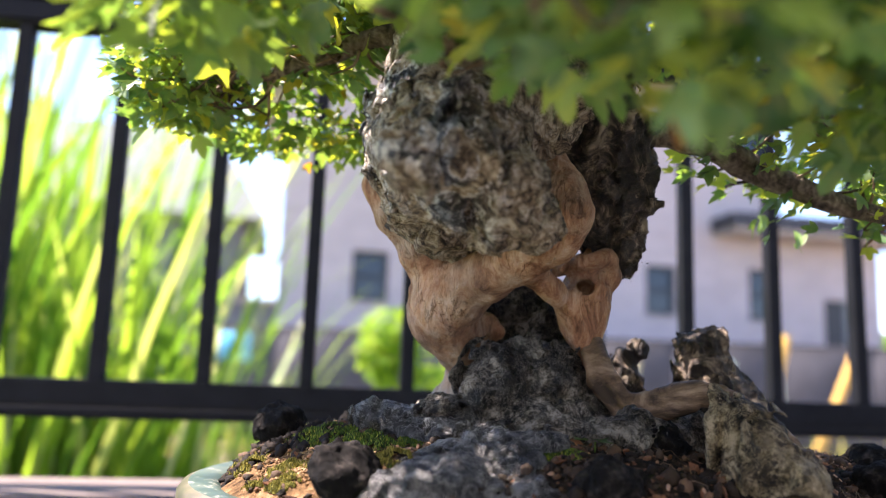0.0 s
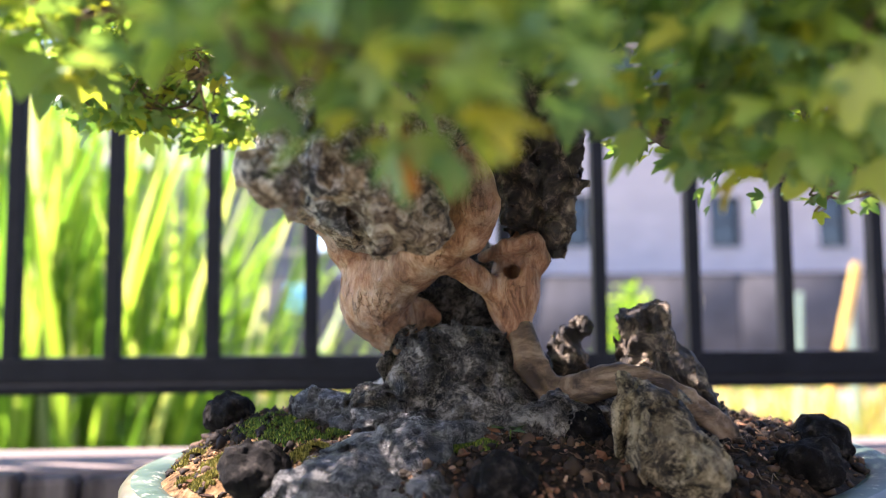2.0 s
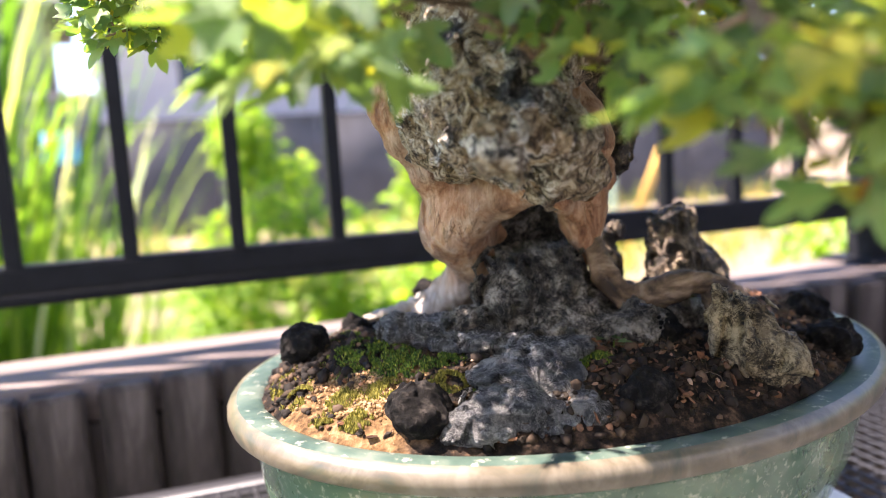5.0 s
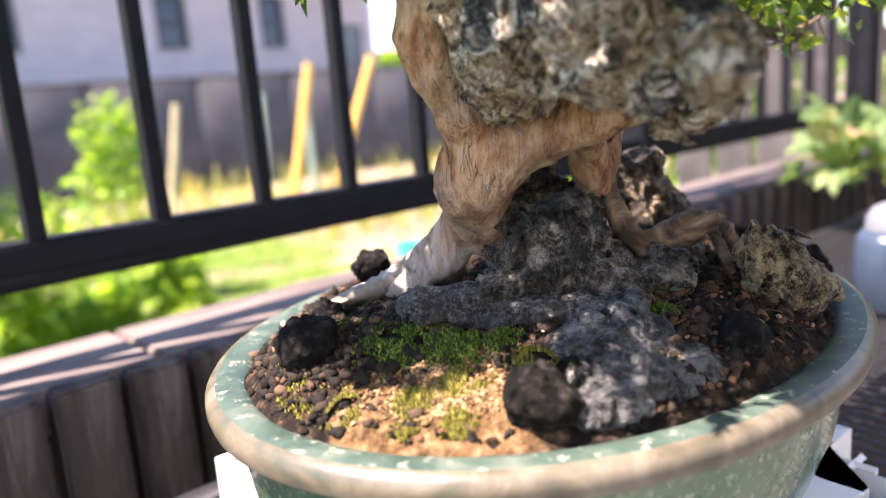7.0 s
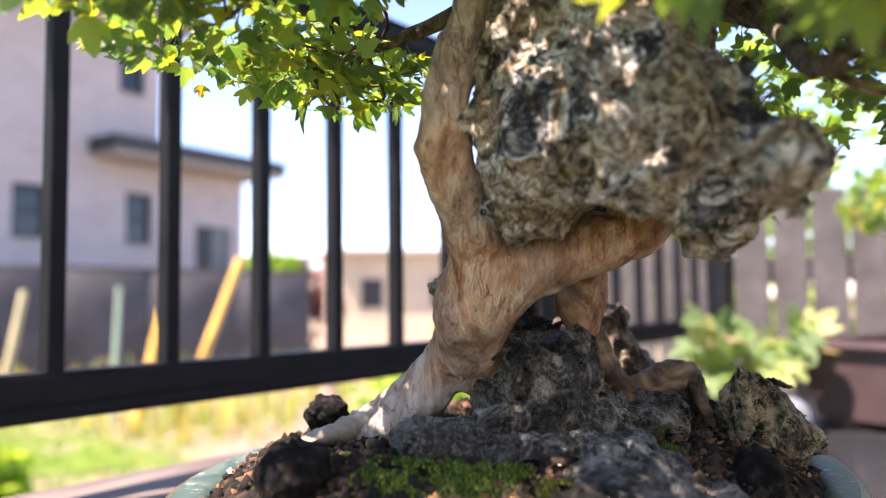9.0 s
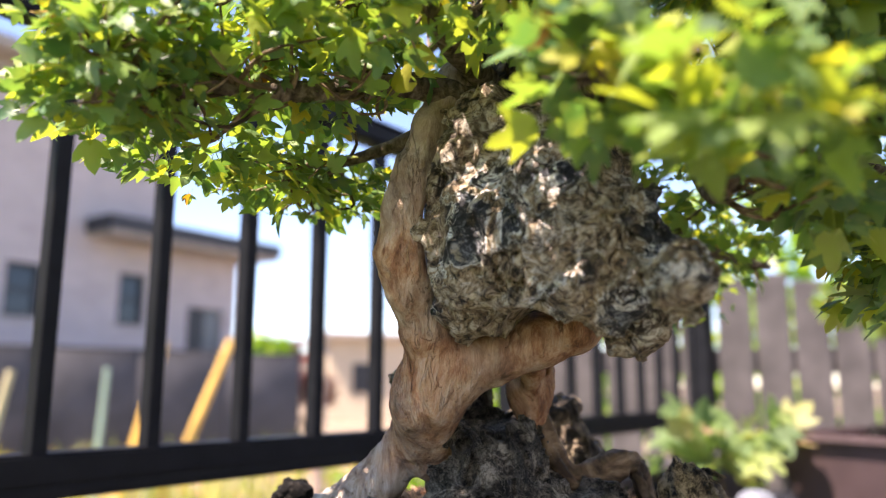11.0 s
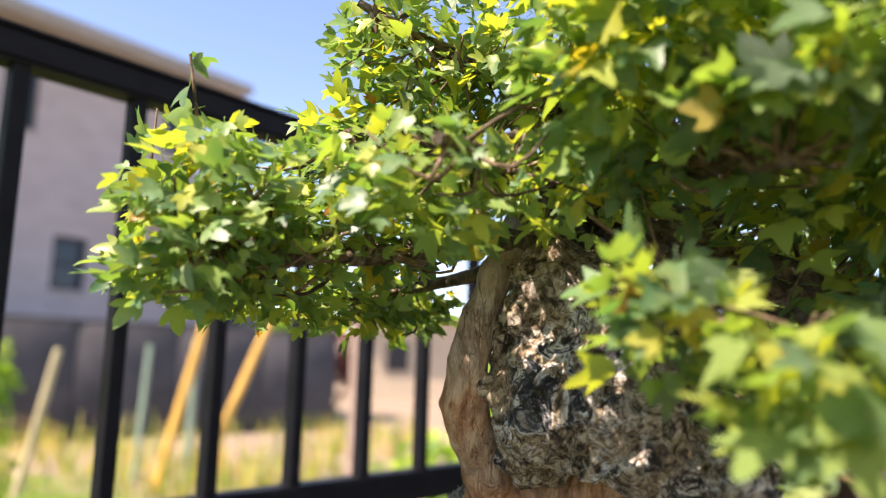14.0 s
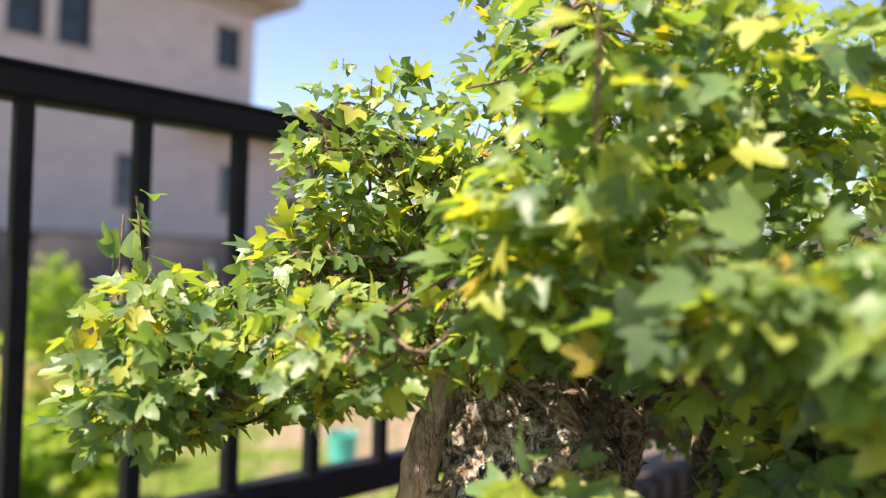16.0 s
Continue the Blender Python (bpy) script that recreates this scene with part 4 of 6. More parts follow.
def arch_body(p):
    """The arched root: a bundle of strands grown together."""
    out = strand(p, [(q[0], q[1], q[2], q[3] * 0.80) for q in ARCH], 0.003)
    for dy, dz, r in ((-0.0046, -0.0030, 0.0026), (-0.0030, 0.0042, 0.0024), (0.0040, 0.0030, 0.0030), (-0.0052, 0.0008, 0.0022)):
        out = smin(out, strand(p, [(q[0] + 0.4 * dz, q[1] + dy, q[2] + dz, r * (0.7 + q[3] / 0.024)) for q in ARCH[::2]], 0.002), 0.0012)
    return smin(out, strand(p, [(0.078, 0.426, 0.738, 0.003), (0.084, 0.420, 0.716, 0.0032), (0.097, 0.413, 0.697, 0.0034), (0.112, 0.406, 0.699, 0.003), (0.130, 0.401, 0.706, 0.003)]), 0.0015)


part("arched_root", surface(arch_body, (0.065, 0.385, 0.66), (0.215, 0.455, 0.76), 0.0011,
     lambda p: 0.0007 * fbm(p, 90, 3, 0.5, 4) + 0.0005 * fbm(p * np.array((0.4, 1, 1)), 260, 2, 0.6, 6)), ROOT, maple, "greyish tan surface root arching to the soil")
for ctrl in ([(0.143, 0.404, 0.708, 0.0035), (0.144, 0.397, 0.696, 0.0032), (0.145, 0.392, 0.682, 0.003), (0.148, 0.390, 0.668, 0.003)],
             [(0.145, 0.394, 0.690, 0.0022), (0.156, 0.386, 0.683, 0.002), (0.170, 0.378, 0.674, 0.0017)],
             [(-0.006, 0.505, 0.694, 0.0075), (-0.024, 0.511, 0.687, 0.0055), (-0.042, 0.514, 0.684, 0.0036), (-0.062, 0.511, 0.679, 0.0020)]):
    part("surface_root", tube(curve_points(ctrl, 20), 11, 0.45, 5), PALE if ctrl[0][0] < 0 else ROOT, maple)

# limbs that carry the pads of foliage
BOUGHS = [
    [(0.000, 0.404, 0.905, 0.009), (-0.040, 0.415, 0.905, 0.0065), (-0.085, 0.430, 0.893, 0.005), (-0.130, 0.445, 0.888, 0.0035), (-0.175, 0.455, 0.895, 0.002)],
    [(0.005, 0.400, 0.915, 0.008), (-0.045, 0.385, 0.925, 0.006), (-0.090, 0.360, 0.930, 0.004), (-0.130, 0.345, 0.925, 0.0025)],
    [(0.020, 0.395, 0.930, 0.009), (-0.005, 0.345, 0.935, 0.007), (-0.030, 0.290, 0.925, 0.005), (-0.055, 0.245, 0.915, 0.003)],
    [(0.040, 0.395, 0.925, 0.009), (0.050, 0.330, 0.905, 0.007), (0.055, 0.265, 0.880, 0.005), (0.060, 0.205, 0.865, 0.003)],
    [(0.040, 0.370, 0.910, 0.007), (-0.010, 0.320, 0.890, 0.005), (-0.060, 0.285, 0.870, 0.003), (-0.085, 0.250, 0.852, 0.0018)],
    [(0.060, 0.370, 0.900, 0.008), (0.120, 0.300, 0.880, 0.006), (0.170, 0.240, 0.865, 0.004), (0.215, 0.205, 0.855, 0.0025)],
    [(0.100, 0.428, 0.862, 0.012), (0.140, 0.428, 0.856, 0.009), (0.185, 0.435, 0.838, 0.008), (0.240, 0.445, 0.822, 0.006), (0.300, 0.450, 0.815, 0.004), (0.350, 0.455, 0.812, 0.0025)],
    [(0.135, 0.426, 0.858, 0.007), (0.185, 0.405, 0.862, 0.005), (0.235, 0.385, 0.850, 0.004), (0.290, 0.370, 0.845, 0.0025)],
    [(0.036, 0.395, 0.965, 0.011), (0.050, 0.430, 0.990, 0.008), (0.070, 0.480, 1.000, 0.005), (0.080, 0.520, 0.995, 0.003)],
    [(0.036, 0.393, 0.990, 0.012), (0.010, 0.370, 1.030, 0.009), (-0.020, 0.340, 1.055, 0.006), (-0.050, 0.310, 1.060, 0.003)],
    [(0.036, 0.393, 0.995, 0.012), (0.055, 0.380, 1.040, 0.009), (0.070, 0.360, 1.080, 0.006), (0.075, 0.350, 1.120, 0.003)],
    [(0.010, 0.400, 0.985, 0.008), (-0.020, 0.420, 1.000, 0.006), (-0.060, 0.440, 1.015, 0.004), (-0.090, 0.455, 1.030, 0.002)],
    [(0.050, 0.395, 0.940, 0.009), (0.100, 0.380, 0.935, 0.007), (0.150, 0.355, 0.940, 0.005), (0.205, 0.330, 0.950, 0.003)],
    [(0.040, 0.395, 0.980, 0.009), (0.090, 0.400, 1.000, 0.007), (0.140, 0.400, 1.000, 0.004), (0.180, 0.390, 0.990, 0.0025)],
    [(0.060, 0.385, 0.920, 0.0065), (0.076, 0.360, 0.906, 0.0060), (0.067, 0.320, 0.875, 0.0052), (0.028, 0.290, 0.841, 0.0046), (-0.001, 0.268, 0.836, 0.0030), (-0.030, 0.250, 0.846, 0.0012)],
    [(0.050, 0.265, 0.880, 0.004), (0.040, 0.220, 0.860, 0.003), (0.028, 0.180, 0.830, 0.002), (0.015, 0.155, 0.812, 0.001)],
    [(0.070, 0.330, 0.880, 0.0045), (0.050, 0.300, 0.870, 0.0035), (0.015, 0.275, 0.866, 0.0026), (-0.02, 0.255, 0.862, 0.0018)],
    [(-0.005, 0.405, 0.898, 0.006), (-0.010, 0.450, 0.890, 0.004), (-0.020, 0.490, 0.884, 0.003), (-0.040, 0.520, 0.876, 0.0015)],
    [(0.030, 0.395, 0.945, 0.008), (-0.020, 0.405, 0.950, 0.005), (-0.060, 0.425, 0.952, 0.003), (-0.100, 0.445, 0.955, 0.0015)],
]
# pads: centre, radii, share of leaves
PADS = [
    ((-0.105, 0.443, 0.911), (0.085, 0.066, 0.034), 640), ((-0.168, 0.455, 0.902), (0.040, 0.044, 0.044), 300), ((-0.165, 0.468, 0.876), (0.044, 0.045, 0.016), 130),
    ((-0.095, 0.505, 0.872), (0.062, 0.045, 0.016), 200), ((-0.110, 0.370, 0.914), (0.050, 0.045, 0.028), 170), ((-0.060, 0.295, 0.955), (0.060, 0.050, 0.042), 340),
    ((-0.066, 0.270, 0.985), (0.050, 0.042, 0.052), 210), ((-0.080, 0.224, 0.840), (0.040, 0.034, 0.026), 130),
    # the pads at (-0.030, 0.175) and (0.070, 0.180) are unseen, added for shade
    ((0.030, 0.238, 0.848), (0.055, 0.045, 0.038), 260), ((0.155, 0.225, 0.830), (0.066, 0.056, 0.048), 420), ((0.220, 0.240, 0.838), (0.090, 0.075, 0.054), 420), ((0.062, 0.162, 0.806), (0.050, 0.026, 0.027), 115), ((-0.030, 0.175, 0.930), (0.060, 0.045, 0.030), 420), ((0.070, 0.180, 0.925), (0.065, 0.045, 0.030), 400), ((0.020, 0.225, 0.925), (0.070, 0.050, 0.028), 280), ((-0.050, 0.338, 0.922), (0.050, 0.040, 0.024), 190),
    ((0.070, 0.270, 0.925), (0.120, 0.060, 0.050), 420), ((0.250, 0.440, 0.850), (0.120, 0.075, 0.028), 480), ((0.260, 0.455, 0.816), (0.10, 0.06, 0.014), 40),
    ((0.200, 0.350, 0.890), (0.110, 0.075, 0.045), 440), ((0.045, 0.360, 1.020), (0.120, 0.100, 0.060), 860),
    ((0.050, 0.370, 1.095), (0.095, 0.085, 0.050), 359), ((-0.070, 0.450, 0.948), (0.056, 0.050, 0.032), 320), ((-0.055, 0.205, 0.945), (0.045, 0.030, 0.022), 130),
    ((0.070, 0.500, 0.985), (0.110, 0.055, 0.045), 260), ((-0.025, 0.510, 0.876), (0.058, 0.045, 0.022), 280), ((-0.025, 0.385, 0.988), (0.055, 0.045, 0.030), 260),
    ((0.170, 0.440, 0.960), (0.090, 0.080, 0.045), 260), ((-0.020, 0.300, 1.055), (0.065, 0.055, 0.040), 190), ((0.030, 0.250, 1.020), (0.085, 0.060, 0.055), 400),
    ((0.130, 0.290, 1.030), (0.095, 0.085, 0.060), 420), ((0.170, 0.260, 0.945), (0.09, 0.07, 0.05), 240), ((-0.060, 0.440, 1.002), (0.050, 0.050, 0.062), 460),
    ((0.115, 0.370, 0.945), (0.100, 0.080, 0.045), 280), ((0.120, 0.440, 0.935), (0.100, 0.065, 0.034), 190), ((0.200, 0.330, 0.955), (0.090, 0.070, 0.050), 170), ((-0.088, 0.274, 0.860), (0.030, 0.028, 0.026), 75), ((-0.070, 0.238, 0.931), (0.034, 0.036, 0.012), 120), ((0.018, 0.166, 0.813), (0.032, 0.022, 0.020), 55),
]
rng = np.random.RandomState(11)
for k, ctrl in enumerate(BOUGHS):
    part("branch", tube(curve_points(ctrl, 22) + np.r_[[0.0] * 3, 0.0], 9, 0.22, 40 + k), BRANCH, maple)


def inside_pad(c, r, rng, shell=0.35):
    """A place in a pad, more often near its skin."""
    d = rng.normal(size=3)
    d /= np.linalg.norm(d)
    q = rng.rand() ** shell
    return np.array(c) + d * np.array(r) * q


# twigs from the limbs into the pads
nodes = np.concatenate([curve_points(c, 30)[8:, :3] for c in BOUGHS])
twigs = Heap()
tips = []
for (c, r, share) in PADS:
    for k in range(max(8, share // 12)):
        end = inside_pad(c, r, rng, 0.5)
        d = np.linalg.norm(nodes - end, axis=1) + 0.25 * np.maximum(0, nodes[:, 2] - end[2])
        base = nodes[np.argsort(d)[rng.randint(0, 14)]]
        if np.linalg.norm(base - end) > 0.055:
            continue
        mid = (base + end) / 2 + rng.normal(size=3) * 0.006 + np.array((0, 0, -0.004))
        q = curve_points(np.c_[np.array([base, mid, end]), [0.0013, 0.0009, 0.0005]], 7)
        twigs.add(*tube_arrays(q, 5, 0.3, k))
        tips.append(end)
ob = part("twig_mass", twigs.mesh(), ROOT, maple, "fine grey-brown twigs")
ob["kind"] = "stuff"


def leaf_shape(seed):
    """A three-lobed maple leaf with a stalk, cupped and folded, about 1 long, at the origin, pointing along +y."""
    r = np.random.RandomState(seed)
    half = [(0.0, 0.0), (0.17, 0.0), (0.33, 0.13), (0.47, 0.37), (0.57, 0.66), (0.40, 0.575), (0.235, 0.50), (0.215, 0.66), (0.15, 0.85), (0.0, 1.02)]
    half = [(x * r.uniform(0.88, 1.12), y * r.uniform(0.95, 1.05)) for x, y in half]
    right = half[1:-1]
    mid = [(0.0, 0.0), (0.0, 0.22), (0.0, 0.47), (0.0, 0.72), (0.0, half[-1][1])]
    pts = mid + right + [(-x * r.uniform(0.9, 1.1), y) for x, y in right]
    cup, fold, droop, twist = r.uniform(-0.1, 0.25), r.uniform(0.05, 0.35), r.uniform(0.05, 0.35), r.uniform(-0.25, 0.25)
    v = []
    for x, y in pts:
        z = fold * abs(x) - droop * y * y + cup * x * x + twist * x * y + r.uniform(-0.015, 0.015)
        v.append((x, y, z))
    f = []
    for s in (5, 13):
        tri = [(0, s, 1), (s, s + 1, 1), (1, s + 1, s + 2), (1, s + 2, s + 5), (s + 2, s + 3, s + 4), (s + 2, s + 4, s + 5), (1, s + 5, 2), (2, s + 5, s + 6), (2, s + 6, 3), (3, s + 6, s + 7), (3, s + 7, 4)]
        f += [t if s == 5 else t[::-1] for t in tri]
    n = len(v)
    v += [(-0.02, 0.0, 0.0), (0.02, 0.0, 0.0), (0.012, -0.45, 0.10), (-0.012, -0.45, 0.10)]
    f += [(n, 0, n + 2, n + 3), (0, n + 1, n + 2)]
    return np.array(v), f


SHAPES = [leaf_shape(k) for k in range(10)]


def leaf_turn(out, rng):
    """A leaf's axes: it points outwards and hangs, its face up and out."""
    y = np.array([out[0], out[1], -0.25 + 0.4 * rng.normal()]) + rng.normal(size=3) * 0.45
    y /= np.linalg.norm(y)
    z = np.array([0.70 * out[0], 0.70 * out[1], 0.85]) + rng.normal(size=3) * 0.5
    x = np.cross(y, z)
    x /= np.linalg.norm(x)
    return np.stack([x, y, np.cross(x, y)], 1)


KEEP_OUT = [((-0.26, 0.18, 0.78), 0.13), ((0.0, 0.0, 0.74), 0.11), ((0.09, 0.0, 0.74), 0.105), ((-0.30, 0.10, 0.92), 0.14), ((-0.1, 0.0, 0.80), 0.10), ((-0.03, 0.20, 0.825), 0.038)]
places = []
for n_pad, (c, r, share) in enumerate(PADS):
    for k in range(share):
        p = inside_pad(c, r, rng, 0.42)
        if any(np.linalg.norm(p - np.array(q)) < d for q, d in KEEP_OUT):
            continue
        out = (p - np.array(c)) / np.array(r)
        out[2] = 0
        out /= np.linalg.norm(out) + 1e-6
        near = np.linalg.norm(p[:2] - np.array((-0.09, 0.22)))
        places.append((near + 0.02 * rng.rand(), p, leaf_turn(out, rng), (0.0068 + 0.0105 * rng.rand() ** 1.5) * (1.17 if c[1] < 0.28 and c[2] < 0.87 else 1.12 if c[1] < 0.31 else 0.92), rng.randint(10)))
# upright shoots at the end of the low pad
for base, top in (((-0.165, 0.462, 0.915), (-0.173, 0.470, 0.980)), ((-0.160, 0.540, 0.915), (-0.156, 0.546, 0.975)), ((-0.10, 0.250, 0.99), (-0.104, 0.247, 1.04))):
    base, top = np.array(base), np.array(top)
    for k in range(9):
        p = base + (top - base) * k / 8 + rng.normal(size=3) * 0.002
        a = k * 1.57
        out = np.array((math.cos(a), math.sin(a), 0))
        places.append((0.1, p + out * 0.006, leaf_turn(out, rng), 0.022 - 0.001 * k, rng.randint(10)))
    part("shoot", tube([(*base, 0.001), (*((base + top) / 2), 0.0009), (*top, 0.0007)], 5), ROOT, maple)
places.sort(key=lambda q: q[0])
LEAF_MESH = []
for k, (v, f) in enumerate(SHAPES):
    me = mesh_of(v, f)
    me.materials.append(LEAF)
    me.polygons.foreach_set("use_smooth", [True] * len(me.polygons))
    LEAF_MESH.append(me)
crown = Heap()
for n, (_, p, t, size, kind) in enumerate(places):
    if n < 300:
        ob = part("leaf", LEAF_MESH[kind], None, maple, smooth=False)
        m = Matrix(t.tolist()).to_4x4() @ Matrix.Diagonal((size, size, size, 1))
        m.translation = p
        ob.matrix_world = m
    else:
        v, f = SHAPES[kind]
        crown.add(v * size @ t.T + p, f)
ob = part("foliage", crown.mesh(), LEAVES, maple, "dense small three-lobed green and yellow leaves")
ob["kind"] = "stuff"

# ---- soil cover: grains, moss, root hairs ----
ICO = bmesh.new()
bmesh.ops.create_icosphere(ICO, subdivisions=1, radius=1.0)
ICO_V = np.array([v.co[:] for v in ICO.verts])
ICO.verts.index_update()
ICO_F = [tuple(v.index for v in f.verts) for f in ICO.faces]
ICO.free()


def in_pot(rng, reach=0.97):
    r, t = math.sqrt(rng.rand()) * reach, rng.rand() * 2 * math.pi
    u, w = 0.2085 * r * math.cos(t), 0.1575 * r * math.sin(t)
    a = radians(POT_TURN)
    return POT_AT[0] + u * math.cos(a) - w * math.sin(a), POT_AT[1] + u * math.sin(a) + w * math.cos(a)


def on_soil(x, y, reach=0.93):
    """Whether a place lies on the soil, clear of the rim."""
    a = radians(POT_TURN)
    u, w = (x - POT_AT[0]) * math.cos(a) + (y - POT_AT[1]) * math.sin(a), -(x - POT_AT[0]) * math.sin(a) + (y - POT_AT[1]) * math.cos(a)
    return (u / 0.2045) ** 2 + (w / 0.1565) ** 2 < reach * reach


rng = np.random.RandomState(21)
grains, grit = Heap(), Heap()
for k in range(6500):
    x, y = in_pot(rng)
    s = 0.0006 + 0.0017 * rng.rand() ** 2
    v = ICO_V * s * rng.uniform(0.6, 1.2, 3) * (1 + 0.25 * rng.normal(size=(12, 1)))
    v = v @ np.array(Euler(rng.rand(3) * 6).to_matrix())
    sandy = math.hypot(x + 0.066, y - 0.387) < 0.034 + 0.012 * rng.normal()
    (grit if sandy else grains).add(v * (0.7 if sandy else 1.0) + np.array((x, y, soil_height(x, y) + s * 0.3)), ICO_F)
for k in range(2600):
    x, y = rng.normal((-0.066, 0.387), (0.017, 0.015))
    if not on_soil(x, y):
        continue
    s = rng.uniform(0.0004, 0.0011)
    grit.add(ICO_V * s * (1 + 0.25 * rng.normal(size=(12, 1))) + np.array((x, y, soil_height(x, y) + s * 0.4)), ICO_F)
crumbs = Heap()
for k in range(2400):
    x, y = in_pot(rng, 0.985)
    if math.hypot(x + 0.055, y - 0.385) < 0.05:
        continue
    s = 0.0009 + 0.0036 * rng.rand() ** 2
    v = ICO_V * s * rng.uniform(0.6, 1.2, 3) * (1 + 0.22 * rng.normal(size=(12, 1)))
    crumbs.add(v + np.array((x, y, soil_height(x, y) + s * 0.2)), ICO_F)
for k in range(1300):
    x, y = rng.normal((-0.085, 0.462), (0.028, 0.028))
    if not on_soil(x, y, 0.97):
        continue
    s = 0.0009 + 0.0032 * rng.rand() ** 2
    v = ICO_V * s * rng.uniform(0.6, 1.2, 3) * (1 + 0.25 * rng.normal(size=(12, 1)))
    crumbs.add(v + np.array((x, y, soil_height(x, y) + s * 0.35)), ICO_F)
chips = Heap()
for k in range(460):
    x, y = in_pot(rng, 0.97)
    if x < 0.05 and rng.rand() < 0.75:
        continue
    s = rng.uniform(0.0012, 0.0034)
    v = ICO_V * s * np.array((1.3, 0.7, 0.3)) * (1 + 0.3 * rng.normal(size=(12, 1)))
    chips.add(v @ np.array(Euler(rng.normal(size=3) * np.array((0.6, 0.6, 3.0))).to_matrix()) + np.array((x, y, soil_height(x, y) + 0.0016)), ICO_F)
tagged(part("bark_chips", chips.mesh(), CHIPS, smooth=False), "small reddish-brown bark chips scattered on the soil", "bark chips", kind="stuff")
flakes = Heap()
for k in range(230):
    x, y = rng.normal((-0.008, 0.324), (0.018, 0.007))
    if not on_soil(x, y):
        continue
    s = rng.uniform(0.0007, 0.0021)
    v = ICO_V * s * np.array((1.0, 0.9, 0.6)) * (1 + 0.3 * rng.normal(size=(12, 1)))
    flakes.add(v @ np.array(Euler(rng.normal(size=3) * 0.5).to_matrix()) + np.array((x, y, soil_height(x, y) + 0.0015)), ICO_F)
tagged(part("lichen_flakes", flakes.mesh(), CHIP, smooth=False), "pale grey flakes of lichen lying by the front stone", "lichen", kind="stuff")
tagged(part("soil_crumbs", crumbs.mesh(), CRUMB), "black crumbs of soil lying on the potting soil", "soil crumbs", kind="stuff")
tagged(part("soil_grains", grains.mesh(), PELLET, smooth=False), "loose dark and reddish-brown soil grains on the potting soil", "soil grains", kind="stuff")
tagged(part("sandy_grit", grit.mesh(), GRIT, smooth=False), "loose yellowish grit on the sandy patch", "grit", kind="stuff")


def moss_patch(name, label, spots, n, mat, seed, size=(0.0006, 0.0013), bare=-0.15):
    """Cushions of moss: short pointed tufts standing close together."""
    r = np.random.RandomState(seed)
    hp = Heap()
    for x0, y0, rx, ry, rise in spots:
        for k in range(n):
            d, t = math.sqrt(r.rand()), r.rand() * 6.283
            x, y = x0 + rx * d * math.cos(t), y0 + ry * d * math.sin(t)
            if not on_soil(x, y, 0.985) or vnoise(np.array([[x, y, 0.0]]), 110, seed)[0] + 0.5 * vnoise(np.array([[x, y, 0.0]]), 330, seed)[0] < bare:
                continue
            z = soil_height(x, y) + rise * max(0.0, 1 - d * d)
            h, w = r.uniform(*size), r.uniform(0.0005, 0.0010)
            lean = r.normal(size=2) * 0.5 * h
            a = r.rand() * 6.283
            v = [(x + w * math.cos(a + q), y + w * math.sin(a + q), z - 0.001) for q in (0, 2.1, 4.2)] + [(x + lean[0], y + lean[1], z + h)]
            hp.add(v, [(0, 1, 3), (1, 2, 3), (2, 0, 3)])
    tagged(part(name, hp.mesh(), mat, smooth=False), label, "moss", kind="stuff")


moss_patch("green_moss", "cushions of dark green moss on the soil", [(-0.055, 0.430, 0.030, 0.022, 0.006), (-0.030, 0.405, 0.028, 0.016, 0.005), (-0.010, 0.470, 0.030, 0.020, 0.004), (-0.075, 0.470, 0.030, 0.022, 0.004), (0.010, 0.520, 0.05, 0.03, 0.003), (0.060, 0.372, 0.014, 0.008, 0.003), (-0.01, 0.375, 0.016, 0.012, 0.003)], 2600, MOSS, 31)
moss_patch("yellow_moss", "small cushions of yellow-green moss on the sandy soil", [(-0.098, 0.412, 0.011, 0.010, 0.007), (-0.050, 0.385, 0.016, 0.012, 0.003), (-0.075, 0.392, 0.014, 0.010, 0.003), (-0.068, 0.366, 0.012, 0.008, 0.002), (-0.088, 0.378, 0.008, 0.008, 0.002), (-0.100, 0.435, 0.02, 0.02, 0.002), (-0.02, 0.375, 0.012, 0.01, 0.003)], 1000, YMOSS, 32, (0.0006, 0.0013), 0.05)
hairs = Heap()
for k in range(460):
    x, y = in_pot(rng, 0.92)
    if x < 0.06 and rng.rand() < 0.8:
        continue
    z = soil_height(x, y)
    a = rng.rand() * 6.28
    q, pts = np.array((x, y, z + 0.002)), []
    for s in range(9):
        pts.append((*q, 0.00012))
        a += rng.normal() * 0.55
        q = q + np.array((math.cos(a), math.sin(a), 0)) * 0.0022
        q[2] = soil_height(q[0], q[1]) + 0.002 + 0.003 * rng.rand()
    hairs.add(*tube_arrays(pts, 4))
tagged(part("root_hairs", hairs.mesh(), FIBRE), "thin pale root hairs lying on the soil", "roots", kind="stuff")
sprout = thing("seedling", "tiny bright green seedling in the soil", "seedling")
for k, (dx, dy) in enumerate(((0.004, 0.002), (-0.003, 0.004), (0.001, -0.004))):
    ob = part("leaf", LEAF_MESH[k], None, sprout, smooth=False)
    ob.matrix_world = Matrix.Translation((0.076 + dx, 0.383 + dy, 0.688)) @ pose(0, 0, 0, 10, 0, k * 120) @ Matrix.Scale(0.008, 4)
part("stem", tube([(0.076, 0.383, 0.674, 0.0006), (0.077, 0.384, 0.688, 0.0004)], 5), MOSS, sprout)

